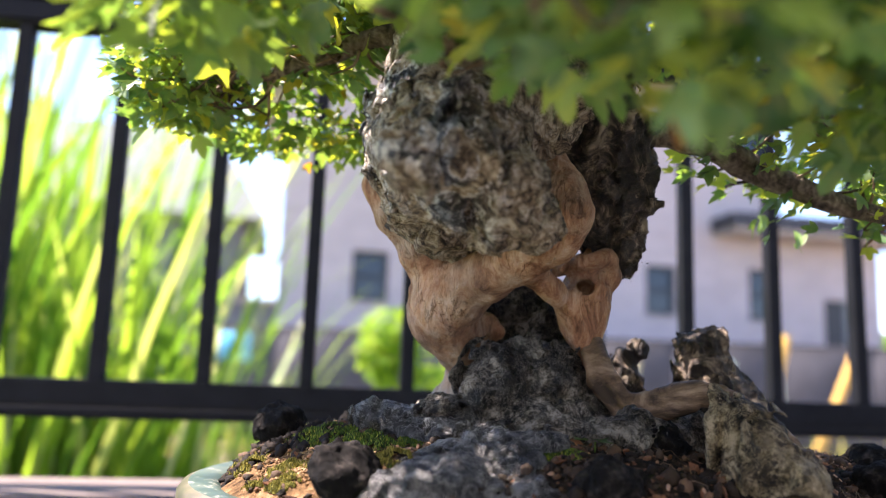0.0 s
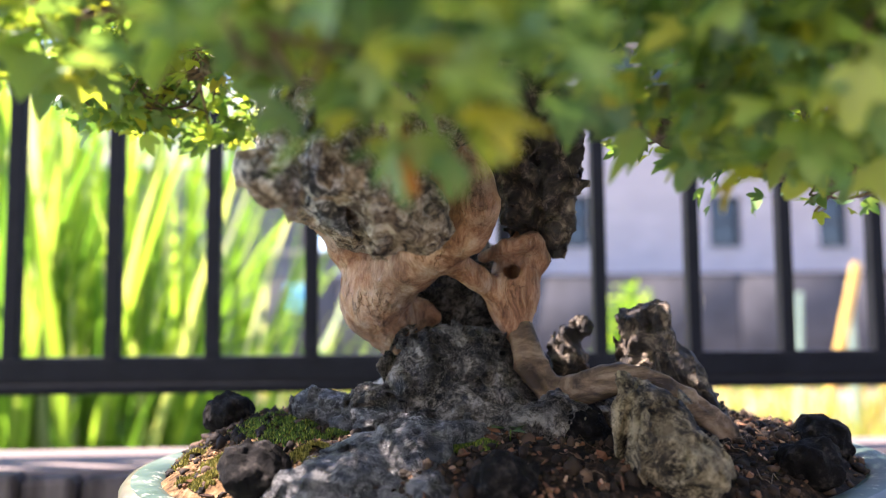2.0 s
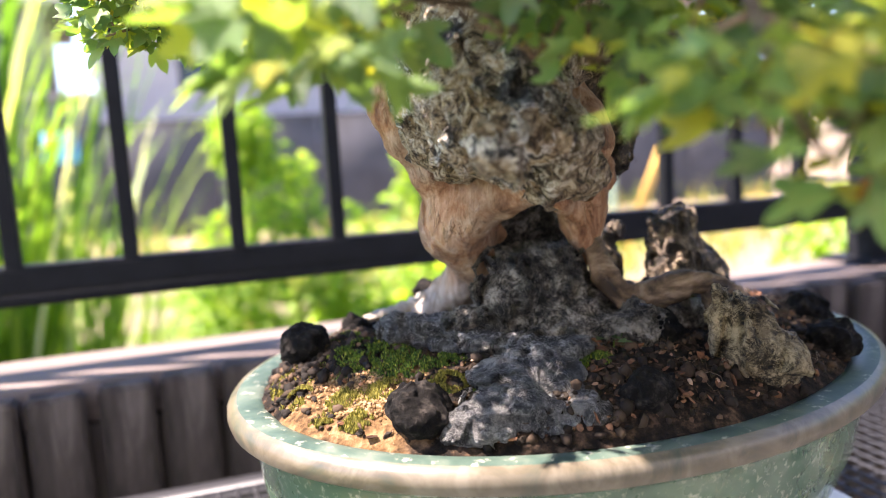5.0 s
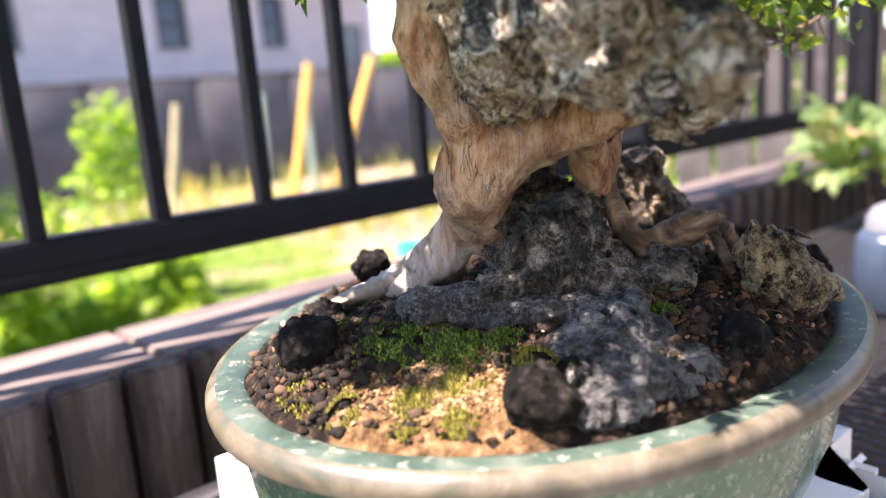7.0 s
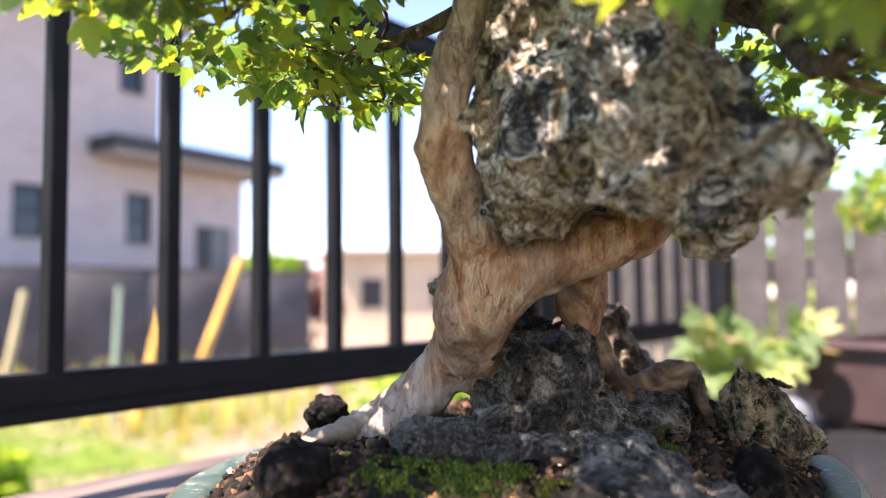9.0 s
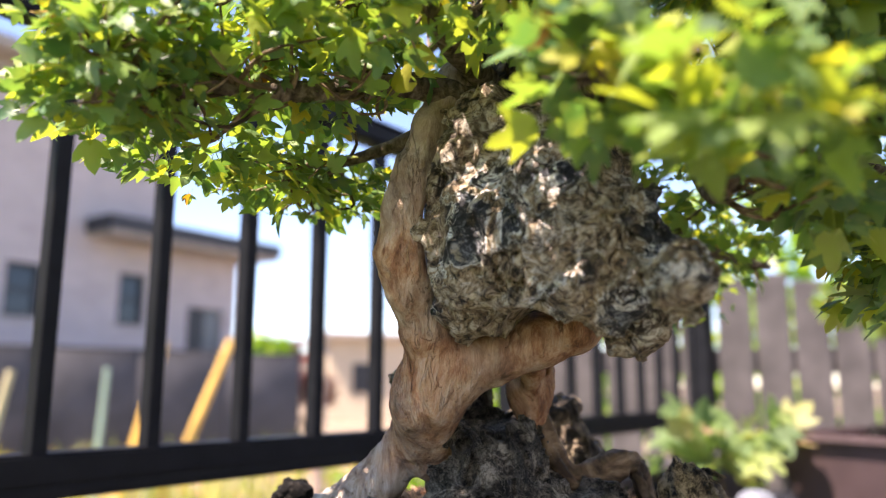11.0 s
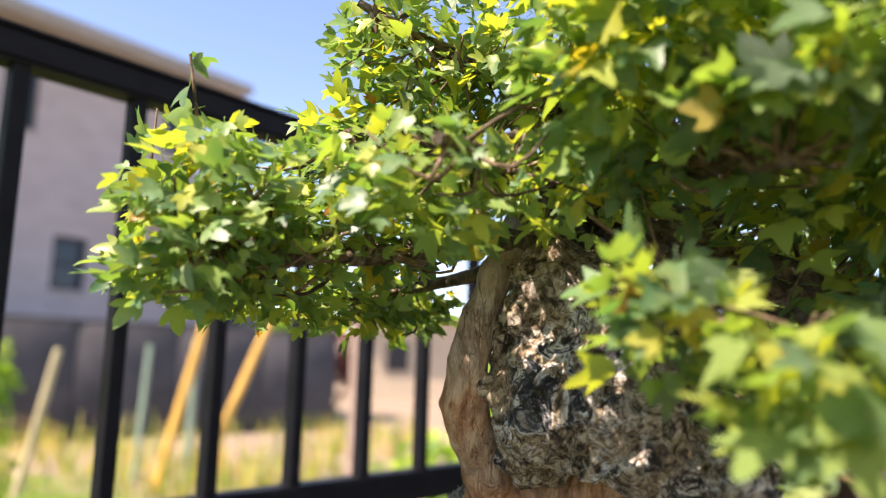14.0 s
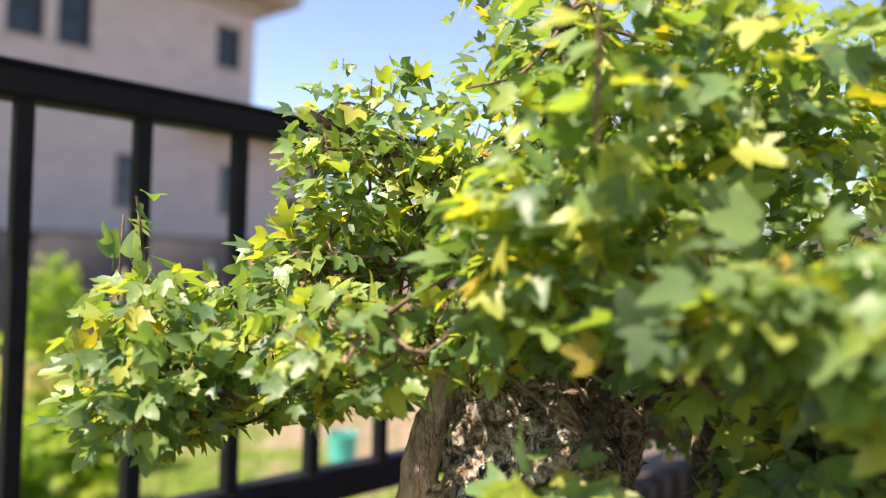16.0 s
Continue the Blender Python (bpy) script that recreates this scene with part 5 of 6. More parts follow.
# ---- the yard behind the railing ----
BLOCK = mat_plain("weathered_concrete", (0.062, 0.060, 0.066), 0.9, 0.3, 1.6, 0.01)
bw = thing("block_wall", "grey weathered concrete garden wall", "wall", kind="structure", at=(0, 14.5, GROUND))
for k in range(10):
    part("wall_panel", box((-8.6 + k * 1.85, 0, -0.05), (-8.6 + k * 1.85 + 1.83, 0.16, 2.04), 0.01), BLOCK, bw)
part("coping", box((-8.65, -0.03, 2.041), (9.95, 0.19, 2.10), 0.01), BLOCK, bw)

HOUSE_WALL = mat_stucco("mauve_brick", (0.50, 0.425, 0.415), (0.45, 0.385, 0.375))
TRIM = mat_plain("pale_trim", (0.36, 0.315, 0.285), 0.7, 0.08, 2, 0.002)
DARK = mat_plain("dark_fascia", (0.03, 0.03, 0.035), 0.6, 0.3, 3, 0.004)
TILE = mat_plain("grey_roof_tile", (0.24, 0.22, 0.215), 0.85, 0.3, 5, 0.02)
FRAME = mat_plain("dark_window_frame", (0.018, 0.02, 0.023), 0.5, 0.2, 8, 0.001)
GLASS = Mat("window_glass", 0.05, spec=0.4)
GLASS = GLASS.done((0.022, 0.034, 0.046))
SHUTTER = mat_plain("grey_door_paint", (0.16, 0.17, 0.17), 0.6, 0.2, 4, 0.002)


def house_wall(house, x0, x1, z0, z1, y0, y1, holes, name="wall"):
    """A wall with real window openings: the strips round them, and one mesh in all."""
    xs = sorted({x0, x1, *[h[0] for h in holes], *[h[1] for h in holes]})
    zs = sorted({z0, z1, *[h[2] for h in holes], *[h[3] for h in holes]})
    b = bmesh.new()
    grid = {(i, k): b.verts.new((x, y0, z)) for i, x in enumerate(xs) for k, z in enumerate(zs)}
    for i in range(len(xs) - 1):
        for k in range(len(zs) - 1):
            mx, mz = (xs[i] + xs[i + 1]) / 2, (zs[k] + zs[k + 1]) / 2
            if not any(h[0] < mx < h[1] and h[2] < mz < h[3] for h in holes):
                b.faces.new([grid[i, k], grid[i + 1, k], grid[i + 1, k + 1], grid[i, k + 1]])
    out = bmesh.ops.extrude_face_region(b, geom=b.faces[:])
    for v in out["geom"]:
        if isinstance(v, bmesh.types.BMVert):
            v.co.y = y1
    bmesh.ops.recalc_face_normals(b, faces=b.faces[:])
    return part(name, b, HOUSE_WALL, house, smooth=False)


def window(house, x0, x1, z0, z1, y, wide=0.085):
    w = part("window", joined(box((x0, y, z0), (x0 + wide, y + 0.08, z1)), box((x1 - wide, y, z0), (x1, y + 0.08, z1)), box((x0 + wide, y, z0), (x1 - wide, y + 0.08, z0 + wide)), box((x0 + wide, y, z1 - wide), (x1 - wide, y + 0.08, z1)), box((x0 + wide, y + 0.01, (z0 + z1) / 2 - 0.03), (x1 - wide, y + 0.07, (z0 + z1) / 2 + 0.03))), FRAME, house, smooth=False)
    mid = (z0 + z1) / 2
    part("pane", box((x0 + wide, y + 0.05, z0 + wide), (x1 - wide, y + 0.06, mid - 0.03)), GLASS, w, smooth=False)
    part("pane", box((x0 + wide, y + 0.05, mid + 0.03), (x1 - wide, y + 0.06, z1 - wide)), GLASS, w, smooth=False)
    part("sill", box((x0 - 0.06, y - 0.12, z0 - 0.07), (x1 + 0.06, y + 0.02, z0 - 0.002)), TRIM, w, smooth=False)


# facade frame: x along the facade, y into the house; origin abreast of the railing
a = radians(10)
HX, HY = -0.15 + 16 * math.sin(-a), 0.1 + 16 * math.cos(a)
house = thing("brick_house", "two-storey mauve-grey brick house with dark windows and tiled roof", "house", at=(HX, HY, 0), turn=10)
WINDOWS = [(7.60, 8.33, 2.09, 3.20), (10.12, 10.80, 2.08, 3.25), (1.06, 1.82, 2.07, 3.13), (4.25, 4.95, 2.09, 3.2), (5.35, 6.05, 5.25, 6.55), (6.30, 6.99, 5.25, 6.55), (9.92, 10.58, 5.55, 6.55), (1.2, 1.95, 5.3, 6.5)]
house_wall(house, -0.45, 10.96, GROUND - 0.05, 7.0, 0.0, 0.25, WINDOWS)
for w in WINDOWS:
    window(house, *w, 0.09)
part("side_wall", box((10.71, 0.251, GROUND - 0.05), (10.96, 8.0, 7.0)), HOUSE_WALL, house, smooth=False)
part("side_wall", box((-0.45, 0.251, GROUND - 0.05), (-0.20, 8.0, 7.0)), HOUSE_WALL, house, smooth=False)
part("rear_wall", box((-0.195, 7.75, GROUND - 0.05), (10.705, 8.0, 7.0)), HOUSE_WALL, house, smooth=False)
part("cornice", joined(box((-0.6, -0.15, 7.002), (11.11, 8.1, 7.25)), box((-1.2, -0.75, 7.251), (11.7, 8.7, 7.36))), TRIM, house, smooth=False)
part("fascia", joined(box((-1.25, -0.82, 7.30), (11.76, -0.752, 7.52)), box((11.702, -0.75, 7.30), (11.77, 8.7, 7.52))), TRIM, house, smooth=False)
b = bmesh.new()
vs = [b.verts.new(q) for q in ((-1.3, -0.85, 7.45), (11.8, -0.85, 7.45), (11.8, 8.8, 7.45), (-1.3, 8.8, 7.45), (3.2, 4.0, 9.1), (7.3, 4.0, 9.1))]
for q in ((0, 1, 5, 4), (1, 2, 5), (2, 3, 4, 5), (3, 0, 4), (3, 2, 1, 0)):
    b.faces.new([vs[i] for i in q])
part("roof", b, TILE, house, smooth=False)
house_wall(house, 10.965, 13.5, GROUND - 0.05, 3.95, 0.0, 0.22, [(12.02, 13.10, GROUND + 0.3, 2.62)], "wing_wall")
part("side_wall", box((13.28, 0.221, GROUND - 0.05), (13.5, 5.0, 3.95)), HOUSE_WALL, house, smooth=False)
part("door", box((12.60, 0.10, GROUND + 0.3), (13.09, 0.15, 2.6), 0.01), SHUTTER, house, "grey panel door", smooth=False)
part("door", box((12.03, 0.08, GROUND + 0.3), (12.58, 0.14, 2.6), 0.01), FRAME, house, "dark glazed door", smooth=False)
part("porch_roof", joined(box((9.2, -1.0, 4.02), (14.1, -0.003, 4.34)), box((10.97, 0.0, 3.952), (14.1, 5.2, 4.30))), DARK, house, "dark flat porch roof", smooth=False)
part("porch_soffit", box((9.25, -0.95, 3.93), (14.05, -0.003, 4.018)), TRIM, house, smooth=False)

OCHRE = mat_plain("ochre_render", (0.56, 0.46, 0.33), 0.85, 0.12, 0.8, 0.01)
far = thing("ochre_house", "distant pale ochre rendered house with grey windows", "house", at=(21.5, 24.5, GROUND), turn=-30)
house_w = joined(box((-2.6, 0, -0.05), (5.2, 0.3, 3.3)), box((-2.6, 0.301, -0.05), (-2.3, 6, 3.3)))
part("wall", house_w, OCHRE, far, smooth=False)
part("roof", box((-3.0, -0.5, 3.301), (5.6, 6.4, 3.55), 0.03), TRIM, far, smooth=False)
for x in (-1.6, 1.4, 3.6):
    part("window", box((x, -0.04, 1.1), (x + 0.9, -0.002, 2.3), 0.01), FRAME, far, smooth=False)
PALE_WALL = mat_plain("pale_grey_render", (0.13, 0.14, 0.155), 0.8, 0.06, 0.7, 0.004)
far2 = thing("low_building", "distant pale grey low building", "building", at=(15.0, 27.0, GROUND), turn=-10)
part("wall", box((-3.0, 0, -0.05), (3.4, 5, 3.0)), PALE_WALL, far2, smooth=False)
part("roof", box((-3.2, -0.2, 3.001), (3.6, 5.2, 3.2)), TRIM, far2, smooth=False)
for x in (-1.9, 0.4):
    part("window", box((x, -0.04, 1.3), (x + 0.9, -0.002, 2.2), 0.01), FRAME, far2, smooth=False)
far3 = thing("grey_roofed_house", "neighbouring grey house with a dark slate roof", "house", at=(-9.0, 17.0, GROUND), turn=12)
part("wall", box((-7.0, 0, -0.05), (4.4, 6, 4.7)), mat_plain("grey_render", (0.12, 0.125, 0.135), 0.85, 0.15, 1.0, 0.01), far3, smooth=False)
b = bmesh.new()
vs = [b.verts.new(q) for q in ((-7.5, -0.5, 4.7), (4.9, -0.5, 4.7), (4.9, 6.5, 4.7), (-7.5, 6.5, 4.7), (-4.6, 3.0, 7.7), (3.3, 3.0, 7.7))]
for q in ((0, 1, 5, 4), (1, 2, 5), (2, 3, 4, 5), (3, 0, 4), (3, 2, 1, 0)):
    b.faces.new([vs[i] for i in q])
part("roof", b, mat_plain("slate", (0.10, 0.125, 0.115), 0.8, 0.25, 3, 0.01), far3, smooth=False)
far4 = thing("garden_shed", "small pale grey shed beside the brick house", "shed", at=(-4.6, 17.4, GROUND), turn=4)
part("wall", box((-0.55, 0, -0.05), (0.95, 1.5, 2.75)), PALE_WALL, far4, smooth=False)
part("roof", box((-0.65, -0.15, 2.751), (1.05, 1.65, 2.85)), TRIM, far4, smooth=False)
tarp = thing("blue_sign", "bright blue square board on a post", "sign", at=(-3.45, 13.2, GROUND))
part("board", box((-0.26, -0.02, 1.45), (0.26, 0.02, 1.92), 0.01), mat_plain("blue_paint", (0.08, 0.42, 0.68), 0.5, 0.08, 3, 0.001), tarp)
part("post", box((-0.03, 0.021, -0.05), (0.03, 0.07, 1.9), 0.004), DARK, tarp)

# stakes and posts among the weeds
CANE = mat_plain("orange_bamboo", (0.62, 0.36, 0.07), 0.55, 0.2, 4, 0.002)


def stake(name, label, foot, top, r, mat, group=""):
    t = thing(name, label, name.split("_")[-1], group, at=(0, 0, 0))
    pts = curve_points([(*foot, r), (*((np.array(foot) + np.array(top)) / 2 + 0.01), r), (*top, r * 0.9)], 12)
    part("pole", tube(pts, 10, 0.03, 1), mat, t)
    return t


def ray_place(az, el, y):
    """A place at a depth y by its bearing from the middle of the walk."""
    d = (y - 0.1) / math.cos(radians(az))
    return (-0.15 + d * math.sin(radians(az)), y, 0.78 + d * math.tan(radians(el)))


stake("orange_stake", "leaning orange bamboo stake in the weeds", (*ray_place(22.6, -5, 9)[:2], GROUND), ray_place(25.1, 2.7, 9.0), 0.055, CANE, "orange stakes")
stake("orange_stake", "leaning orange bamboo stake in the weeds", (*ray_place(25.4, -5, 9)[:2], GROUND), ray_place(29.6, 2.9, 9.0), 0.055, CANE, "orange stakes")
PVC = mat_plain("pale_green_plastic", (0.26, 0.36, 0.29), 0.45, 0.1, 3, 0.001)
stake("plastic_post", "pale green plastic garden post", (*ray_place(24.6, -5, 9.2)[:2], GROUND), ray_place(24.6, 1.2, 9.2), 0.04, PVC, "plastic posts")
stake("plastic_post", "pale green plastic garden post", (*ray_place(21.2, -5, 9.6)[:2], GROUND), ray_place(21.6, 0.9, 9.6), 0.035, PVC, "plastic posts")
stake("dry_cane", "leaning dry tan cane in the weeds", (*ray_place(13.4, -6, 7.2)[:2], GROUND), ray_place(15.6, 0.6, 7.2), 0.035, mat_plain("dry_cane", (0.45, 0.38, 0.22), 0.7, 0.2, 5, 0.002))
stake("timber_post", "brown timber post in the yard", (*ray_place(35.9, -5, 8.0)[:2], GROUND), ray_place(35.9, 6.0, 8.0), 0.075, mat_plain("brown_post", (0.34, 0.25, 0.20), 0.8, 0.2, 6, 0.004))
TEAL = mat_plain("teal_plastic", (0.06, 0.46, 0.42), 0.4, 0.1, 4, 0.001)
bucket = thing("teal_bucket", "small teal plastic bucket on the ground", "bucket", at=(3.15, 5.6, GROUND))
b = bmesh.new()
bmesh.ops.create_cone(b, cap_ends=True, segments=20, radius1=0.10, radius2=0.13, depth=0.26, matrix=Matrix.Translation((0, 0, 0.13)))
bmesh.ops.inset_region(b, faces=[f for f in b.faces if f.normal.z > 0.9], thickness=0.012, depth=0)
bmesh.ops.inset_region(b, faces=[f for f in b.faces if f.normal.z > 0.9 and max(v.co.xy.length for v in f.verts) < 0.125], thickness=0.004, depth=-0.22)
part("bucket_body", b, TEAL, bucket)
part("bucket_handle", tube(curve_points([(-0.13, 0, 0.25, 0.004), (-0.10, 0.05, 0.33, 0.004), (0.10, 0.05, 0.33, 0.004), (0.13, 0, 0.25, 0.004)], 12), 6), STEEL, bucket)

# ---- planting ----
LIME = mat_green("reed_blades", ((0.0, (0.06, 0.14, 0.02)), (0.45, (0.15, 0.26, 0.03)), (0.8, (0.25, 0.35, 0.05)), (0.95, (0.36, 0.38, 0.14)), (1.0, (0.5, 0.48, 0.33))), 0.5)
SHRUB = mat_green("shrub_leaves", ((0.0, (0.09, 0.19, 0.02)), (0.5, (0.20, 0.33, 0.03)), (1.0, (0.36, 0.44, 0.06))), 0.5)
LAWN = mat_green("lawn_blades", ((0.0, (0.06, 0.12, 0.012)), (0.6, (0.15, 0.24, 0.025)), (0.85, (0.26, 0.30, 0.06)), (1.0, (0.42, 0.30, 0.14))), 0.4)
WEED = mat_green("dry_weeds", ((0.0, (0.13, 0.18, 0.03)), (0.5, (0.30, 0.34, 0.07)), (0.8, (0.50, 0.42, 0.14)), (1.0, (0.62, 0.34, 0.12))), 0.4)
BROAD = mat_green("broad_leaves", ((0.0, (0.09, 0.15, 0.06)), (0.5, (0.17, 0.25, 0.09)), (0.85, (0.31, 0.36, 0.13)), (1.0, (0.42, 0.24, 0.16))), 0.45)


def blade(hp, foot, h, lean, width, rng, bend=0.6, segs=6):
    """One arching blade of grass, flat, folded and tapering."""
    a = rng.rand() * 6.283
    side = np.array((-math.sin(a), math.cos(a), 0.0))
    out = np.array((math.cos(a), math.sin(a), 0.0))
    v, f = [], []
    for k in range(segs + 1):
        s = k / segs
        q = np.array(foot) + out * lean * h * (s + bend * s * s) * 0.7 + np.array((0, 0, 1.0)) * h * (s - 0.35 * bend * s**3)
        w = width * (1 - s) ** 0.6 * (0.55 + 0.45 * min(1, 4 * s))
        v += [q - side * w, q + side * w]
        if k:
            i = 2 * k
            f.append((i - 2, i - 1, i + 1, i))
    hp.add(v, f)


rng = np.random.RandomState(51)
clumps = [("reed_clump", (-1.40, 2.5), 0.40, 400, 2.9), ("reed_clump", (-1.12, 2.9), 0.30, 150, 2.1), ("reed_clump", (-2.05, 2.9), 0.6, 400, 3.0), ("reed_clump", (-0.85, 3.2), 0.22, 40, 1.6)]
for name, (x, y), spread, n, h in clumps:
    hp = Heap()
    for k in range(n):
        d, t = spread * math.sqrt(rng.rand()), rng.rand() * 6.283
        blade(hp, (x + d * math.cos(t), y + d * math.sin(t), GROUND - 0.02), h * rng.uniform(0.55, 1.15), rng.uniform(0.03, 0.36), rng.uniform(0.012, 0.028), rng, rng.uniform(0.3, 0.8))
    tagged(part(name, hp.mesh(), LIME, smooth=False), "tall bright green reed-like ornamental grass growing from the ground", "ornamental grass", "reed clumps", "stuff")


def shrub(name, label, x, y, parts_, n, leaf, mat, seed, stem=0.012, floor=GROUND):
    """A shrub: forking stems and clouds of small leaves round them."""
    r = np.random.RandomState(seed)
    t = thing(name, label, "shrub", at=(0, 0, 0))
    stems, hp = Heap(), Heap()
    for c, rad in parts_:
        c = np.array((x, y, floor)) + np.array(c)
        stems.add(*tube_arrays(curve_points([(x, y, floor - 0.005, stem), (*((c + (x, y, floor)) / 2 + r.normal(size=3) * 0.04), stem * 0.7), (*c, stem * 0.3)], 8), 6, 0.2, seed))
        for k in range(n):
            p = inside_pad(c, rad, r, 0.4)
            v, f = SHAPES[r.randint(10)]
            d = p - c
            d[2] = 0
            d /= np.linalg.norm(d) + 1e-6
            hp.add(v[:21] * leaf * r.uniform(0.6, 1.2) @ leaf_turn(d, r).T + p, f[:22])
    ob = part("stem_mass", stems.mesh(), ROOT, t)
    ob["kind"] = "stuff"
    ob = part("foliage", hp.mesh(), mat, t, smooth=False)
    ob["kind"] = "stuff"


shrub("lime_shrub", "bright lime green leafy shrub in the lawn", -0.20, 5.2, [((-0.30, 0, 0.65), (0.3, 0.25, 0.45)), ((0.05, 0.1, 1.15), (0.30, 0.25, 0.45)), ((0.38, 0, 0.70), (0.32, 0.25, 0.5)), ((-0.12, 0, 1.55), (0.20, 0.18, 0.28)), ((0.2, 0, 0.4), (0.5, 0.3, 0.3))], 520, 0.07, SHRUB, 61)
shrub("lime_shrub", "low green shrub near the garden wall", 0.95, 6.4, [((0, 0, 0.65), (0.40, 0.3, 0.55)), ((0.15, 0.1, 1.25), (0.26, 0.2, 0.45))], 420, 0.07, SHRUB, 62)
shrub("lawn_plant", "leafy bright green plant growing in the lawn", 0.95, 5.4, [((0, 0, 0.22), (0.40, 0.3, 0.25)), ((-0.5, 0.1, 0.2), (0.35, 0.3, 0.22)), ((0.1, 0.1, 0.45), (0.3, 0.25, 0.2))], 300, 0.13, SHRUB, 63)
shrub("broadleaf_plant", "broad-leaved pale green plant standing on the mesh bench", 1.20, 0.83, [((0.0, 0.0, 0.13), (0.10, 0.08, 0.06)), ((0.08, -0.04, 0.17), (0.07, 0.06, 0.05)), ((-0.09, 0.03, 0.15), (0.08, 0.05, 0.06))], 26, 0.065, BROAD, 64, 0.004, TABLE)
shrub("garden_bush", "green garden bush at the end of the railing", 3.1, 3.1, [((0, 0, 0.9), (0.5, 0.4, 0.6)), ((0.5, -0.3, 1.4), (0.4, 0.4, 0.5)), ((-0.5, 0.2, 0.7), (0.4, 0.3, 0.5))], 380, 0.09, SHRUB, 65)

# unseen upper part added to the hedge, keeps low sky off the pot rim
shrub("hedge", "dense green hedge behind the board fence", 3.6, 1.9, [((-0.7, 0.6, 1.5), (0.6, 0.5, 0.9)), ((0.1, -0.2, 1.7), (0.6, 0.5, 1.1)), ((0.7, -1.0, 1.8), (0.6, 0.6, 1.1)), ((0.9, -1.9, 1.8), (0.6, 0.6, 1.1))], 520, 0.12, SHRUB, 68, 0.02)
hp = Heap()
for k in range(9000):
    y = 1.6 + 8.5 * rng.rand() ** 1.3
    x = rng.uniform(-0.75, 1.0) * (y * 0.9 + 1.0)
    blade(hp, (x, y, GROUND - 0.01), rng.uniform(0.05, 0.17), rng.uniform(0.1, 0.7), rng.uniform(0.004, 0.008) * (0.7 + 0.15 * y), rng, 0.6, 3)
tagged(part("lawn_grass", hp.mesh(), LAWN, smooth=False), "bright green lawn grass growing behind the wall", "grass", kind="stuff")
hp = Heap()
for k in range(3600):
    y = rng.uniform(7.5, 14.2)
    x = rng.uniform(-0.55, 0.85) * y
    if vnoise(np.array([[x, y, 0.0]]), 0.6, 5)[0] < 0.0:
        continue
    blade(hp, (x, y, GROUND - 0.01), rng.uniform(0.15, 0.75), rng.uniform(0.1, 0.5), rng.uniform(0.012, 0.026), rng, 0.5, 3)
tagged(part("dry_weeds", hp.mesh(), WEED, smooth=False), "dry yellow and orange weeds along the garden wall", "weeds", kind="stuff")
shrub("red_tree", "small dark red-leaved tree beyond the wall", 11.2, 16.5, [((0, 0, 1.9), (0.7, 0.6, 0.8)), ((0.6, 0, 1.3), (0.5, 0.5, 0.5))], 260, 0.2, mat_green("red_leaves", ((0.0, (0.16, 0.05, 0.05)), (1.0, (0.3, 0.12, 0.1))), 0.3), 66, 0.05)
shrub("wall_bush", "green bush behind the garden wall", 9.6, 15.6, [((0, 0, 2.2), (0.6, 0.5, 0.45))], 300, 0.2, SHRUB, 67, 0.04)

# ---- board fence and the second pot beyond the railing's end ----
OLDWOOD = mat_plain("grey_board", (0.085, 0.075, 0.073), 0.9, 0.45, 7, 0.006)
bf = thing("board_fence", "weathered grey upright board fence", "fence", kind="structure", at=(2.05, 1.95, GROUND), turn=-53)
for k in range(26):
    w = 0.118
    h = 1.82 + 0.05 * rng.rand()
    b = box((k * 0.135, 0.006 * rng.rand(), -0.04), (k * 0.135 + w, 0.03, h), 0.004)
    ob = part("board", b, OLDWOOD, bf, smooth=False)
for z in (0.4, 1.5):
    part("fence_rail", box((-0.05, 0.031, z), (3.5, 0.07, z + 0.09), 0.004), OLDWOOD, bf, smooth=False)
MAUVE = mat_plain("mauve_clay", (0.085, 0.055, 0.057), 0.55, 0.2, 10, 0.002)
pot2 = thing("rectangular_pot", "rectangular mauve-brown unglazed bonsai pot on the mesh bench", "plant pot", at=(1.51, 0.600, TABLE), turn=-12)
b = bmesh.new()
bmesh.ops.create_cube(b, size=1.0)
for v in b.verts:
    s = 1.0 if v.co.z > 0 else 0.86
    v.co = Vector((v.co.x * 0.46 * s, v.co.y * 0.30 * s, 0.150 if v.co.z > 0 else 0.015))
bmesh.ops.inset_region(b, faces=[f for f in b.faces if f.normal.z > 0.9], thickness=0.018, depth=0)
bmesh.ops.inset_region(b, faces=[f for f in b.faces if f.normal.z > 0.9 and max(abs(v.co.x) for v in f.verts) < 0.22], thickness=0.002, depth=-0.02)
bmesh.ops.bevel(b, geom=[e for e in b.edges if abs(e.verts[0].co.z - e.verts[1].co.z) > 0.1], offset=0.02, segments=4, affect="EDGES")
part("pot_body", b, MAUVE, pot2, smooth=False)
b = joined(box((-0.242, -0.162, 0.1505), (0.242, -0.138, 0.166), 0.004, 2), box((-0.242, 0.138, 0.1505), (0.242, 0.162, 0.166), 0.004, 2), box((-0.242, -0.1375, 0.1505), (-0.218, 0.1375, 0.166), 0.004, 2), box((0.218, -0.1375, 0.1505), (0.242, 0.1375, 0.166), 0.004, 2))
part("lip", b, MAUVE, pot2)
for sx, sy in ((-1, -1), (-1, 1), (1, -1), (1, 1)):
    part("foot", box((sx * 0.15 - 0.03, sy * 0.09 - 0.02, 0.0), (sx * 0.15 + 0.03, sy * 0.09 + 0.02, 0.018), 0.003), MAUVE, pot2)
b = bmesh.new()
bmesh.ops.create_grid(b, x_segments=30, y_segments=20, size=0.5)
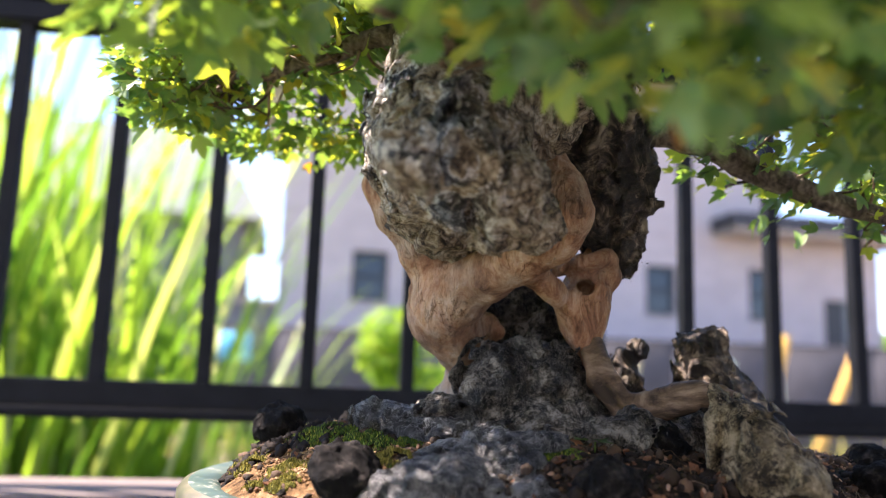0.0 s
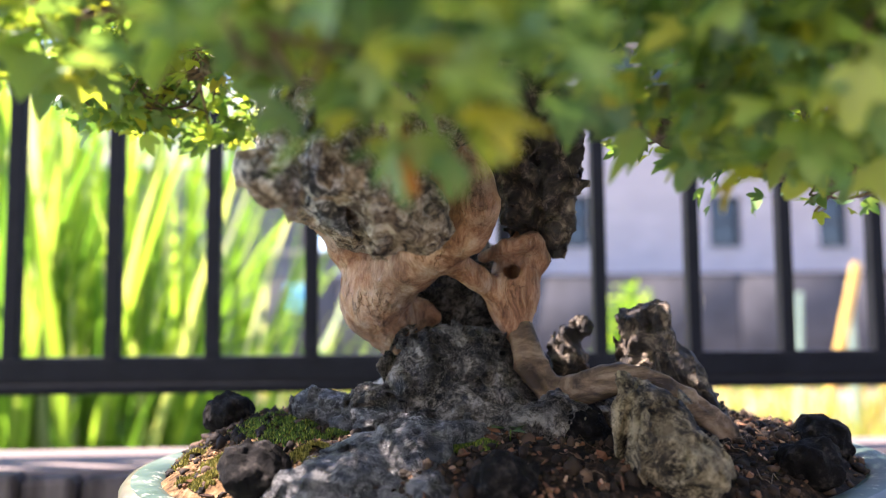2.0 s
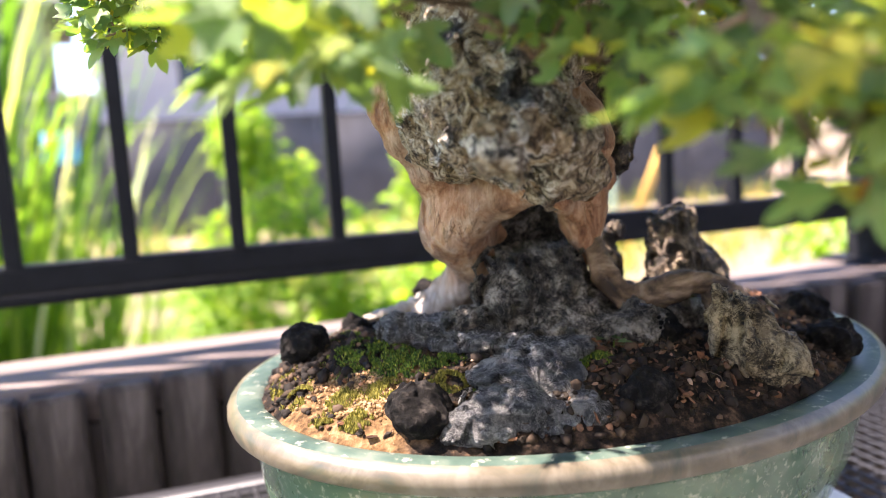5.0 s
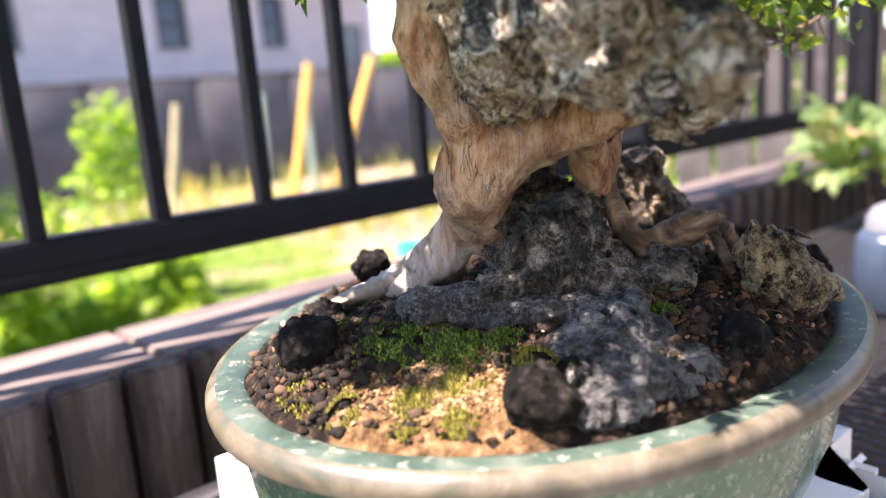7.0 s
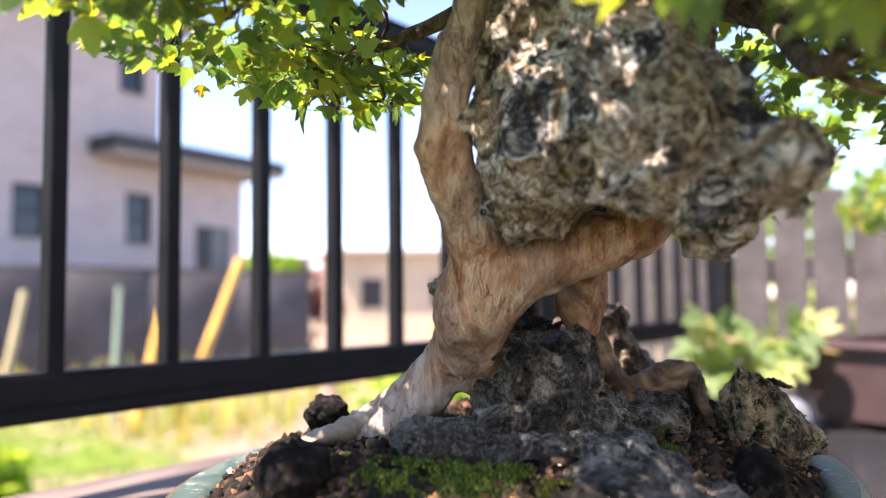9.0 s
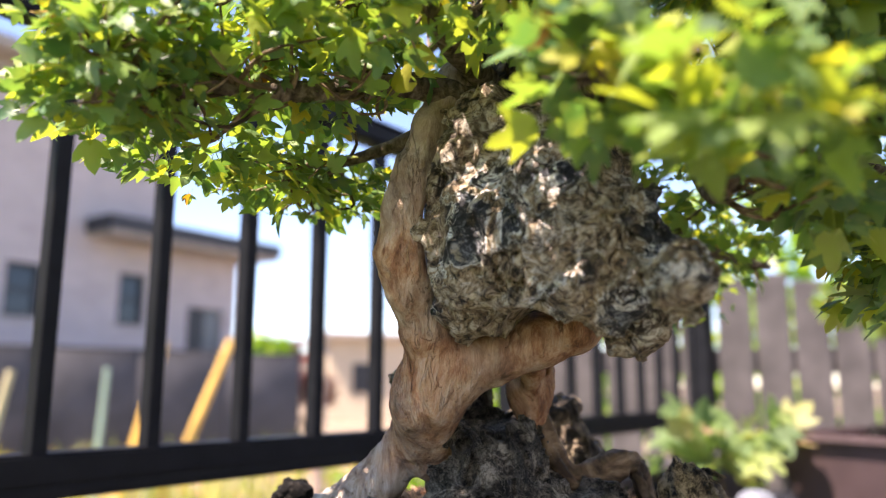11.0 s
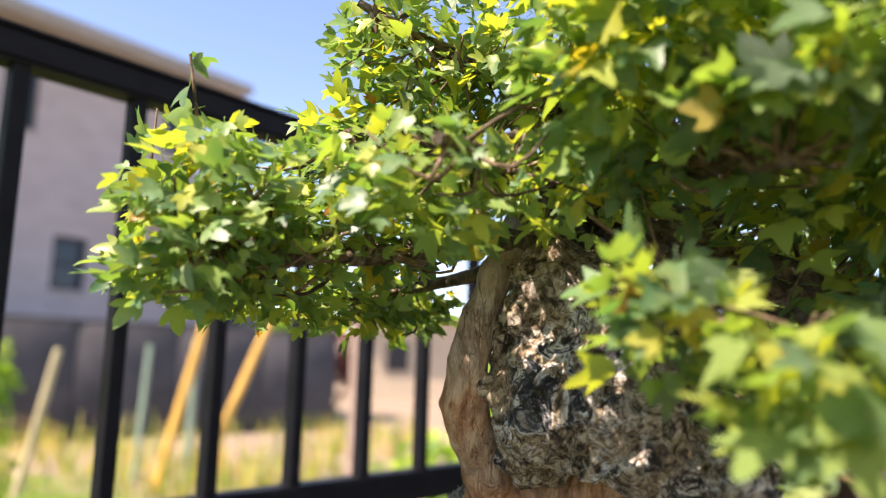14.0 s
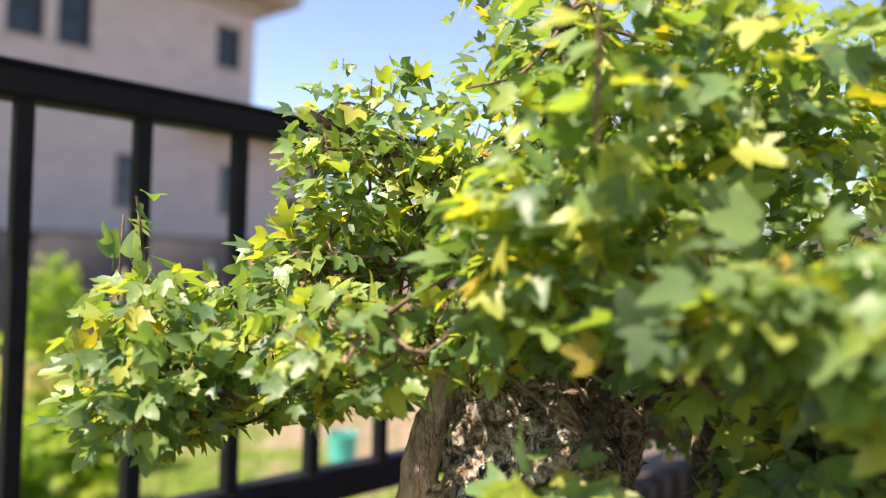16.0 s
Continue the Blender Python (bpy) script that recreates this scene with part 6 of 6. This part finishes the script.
for v in b.verts:
    v.co = Vector((v.co.x * 0.42, v.co.y * 0.26, 0.142 + 0.014 * noise.noise(v.co * 9) + 0.02 * (0.25 - v.co.xy.length_squared)))
ob = part("pot_soil", b, mat_plain("dusty_soil", (0.27, 0.19, 0.16), 0.95, 0.5, 60, 0.006), None)
ob.matrix_world = pose(1.51, 0.600, TABLE, 0, 0, -12)
tagged(ob, "pinkish dry soil filling the rectangular pot", "soil", kind="stuff")
for k, (x, y, r) in enumerate(((1.40, 0.565, 0.028), (1.49, 0.585, 0.022), (1.57, 0.525, 0.03), (1.44, 0.625, 0.02))):
    stone("lava_lump", "dark lump of rock on the soil of the second pot", "stone", [((x, y, 0.655 + r * 0.5), (r, r * 0.9, r * 0.8))], 0.003, LAVA, crag(0.004, 40, 0.002, 90, 120 + k), group="lumps on the second pot")
tree2 = thing("second_bonsai", "dark thick-trunked bonsai in the rectangular pot", "bonsai tree")
T2 = [(1.61, 0.585, 0.65, 0.055), (1.62, 0.585, 0.70, 0.045), (1.67, 0.595, 0.76, 0.038), (1.65, 0.605, 0.84, 0.03), (1.61, 0.615, 0.92, 0.02)]
part("trunk", surface(lambda p: strand(p, T2, 0.03), (1.51, 0.485, 0.62), (1.76, 0.695, 0.96), 0.004, crag(0.006, 25, 0.003, 60, 130), reach=0.03), mat_plain("dark_bark", (0.035, 0.04, 0.045), 0.8, 0.4, 40, 0.006), tree2)
hp = Heap()
for k in range(420):
    p = inside_pad((1.61, 0.615, 0.95), (0.20, 0.16, 0.08), rng, 0.4)
    v, f = SHAPES[rng.randint(10)]
    hp.add(v * 0.03 @ leaf_turn(np.array((0.5, 0.5, 0)), rng).T + p, f)
ob = part("foliage", hp.mesh(), LEAVES, tree2, smooth=False)
ob["kind"] = "stuff"

# plastic things on the bench behind the pot
BLUEP = mat_plain("blue_grey_plastic", (0.035, 0.052, 0.08), 0.25, 0.2, 8, 0.001)
jug = thing("plastic_jug", "dark blue-grey plastic jug with a white domed lid on the bench", "jug", at=(0.70, 0.565, TABLE))
v, f = [], []
prof = [(0.034, 0.0), (0.038, 0.006), (0.040, 0.05), (0.038, 0.085), (0.030, 0.098)]
for r, z in prof:
    v += [(r * math.cos(k * math.pi / 12), r * math.sin(k * math.pi / 12), z) for k in range(24)]
for i in range(len(prof) - 1):
    f += [(i * 24 + k, i * 24 + (k + 1) % 24, (i + 1) * 24 + (k + 1) % 24, (i + 1) * 24 + k) for k in range(24)]
f += [tuple(range(24))[::-1], tuple(4 * 24 + k for k in range(24))]
part("jug_body", mesh_of(v, f), BLUEP, jug)
v, f = [], []
prof = [(0.028, 0.0985), (0.027, 0.112), (0.020, 0.124), (0.010, 0.129)]
for r, z in prof:
    v += [(r * math.cos(k * math.pi / 12), r * math.sin(k * math.pi / 12), z) for k in range(24)]
for i in range(len(prof) - 1):
    f += [(i * 24 + k, i * 24 + (k + 1) % 24, (i + 1) * 24 + (k + 1) % 24, (i + 1) * 24 + k) for k in range(24)]
f += [tuple(3 * 24 + k for k in range(24)), tuple(range(24))[::-1]]
part("lid", mesh_of(v, f), mat_plain("dull_white_plastic", (0.14, 0.15, 0.17), 0.5, 0.08, 8, 0.0004), jug, "white domed lid")
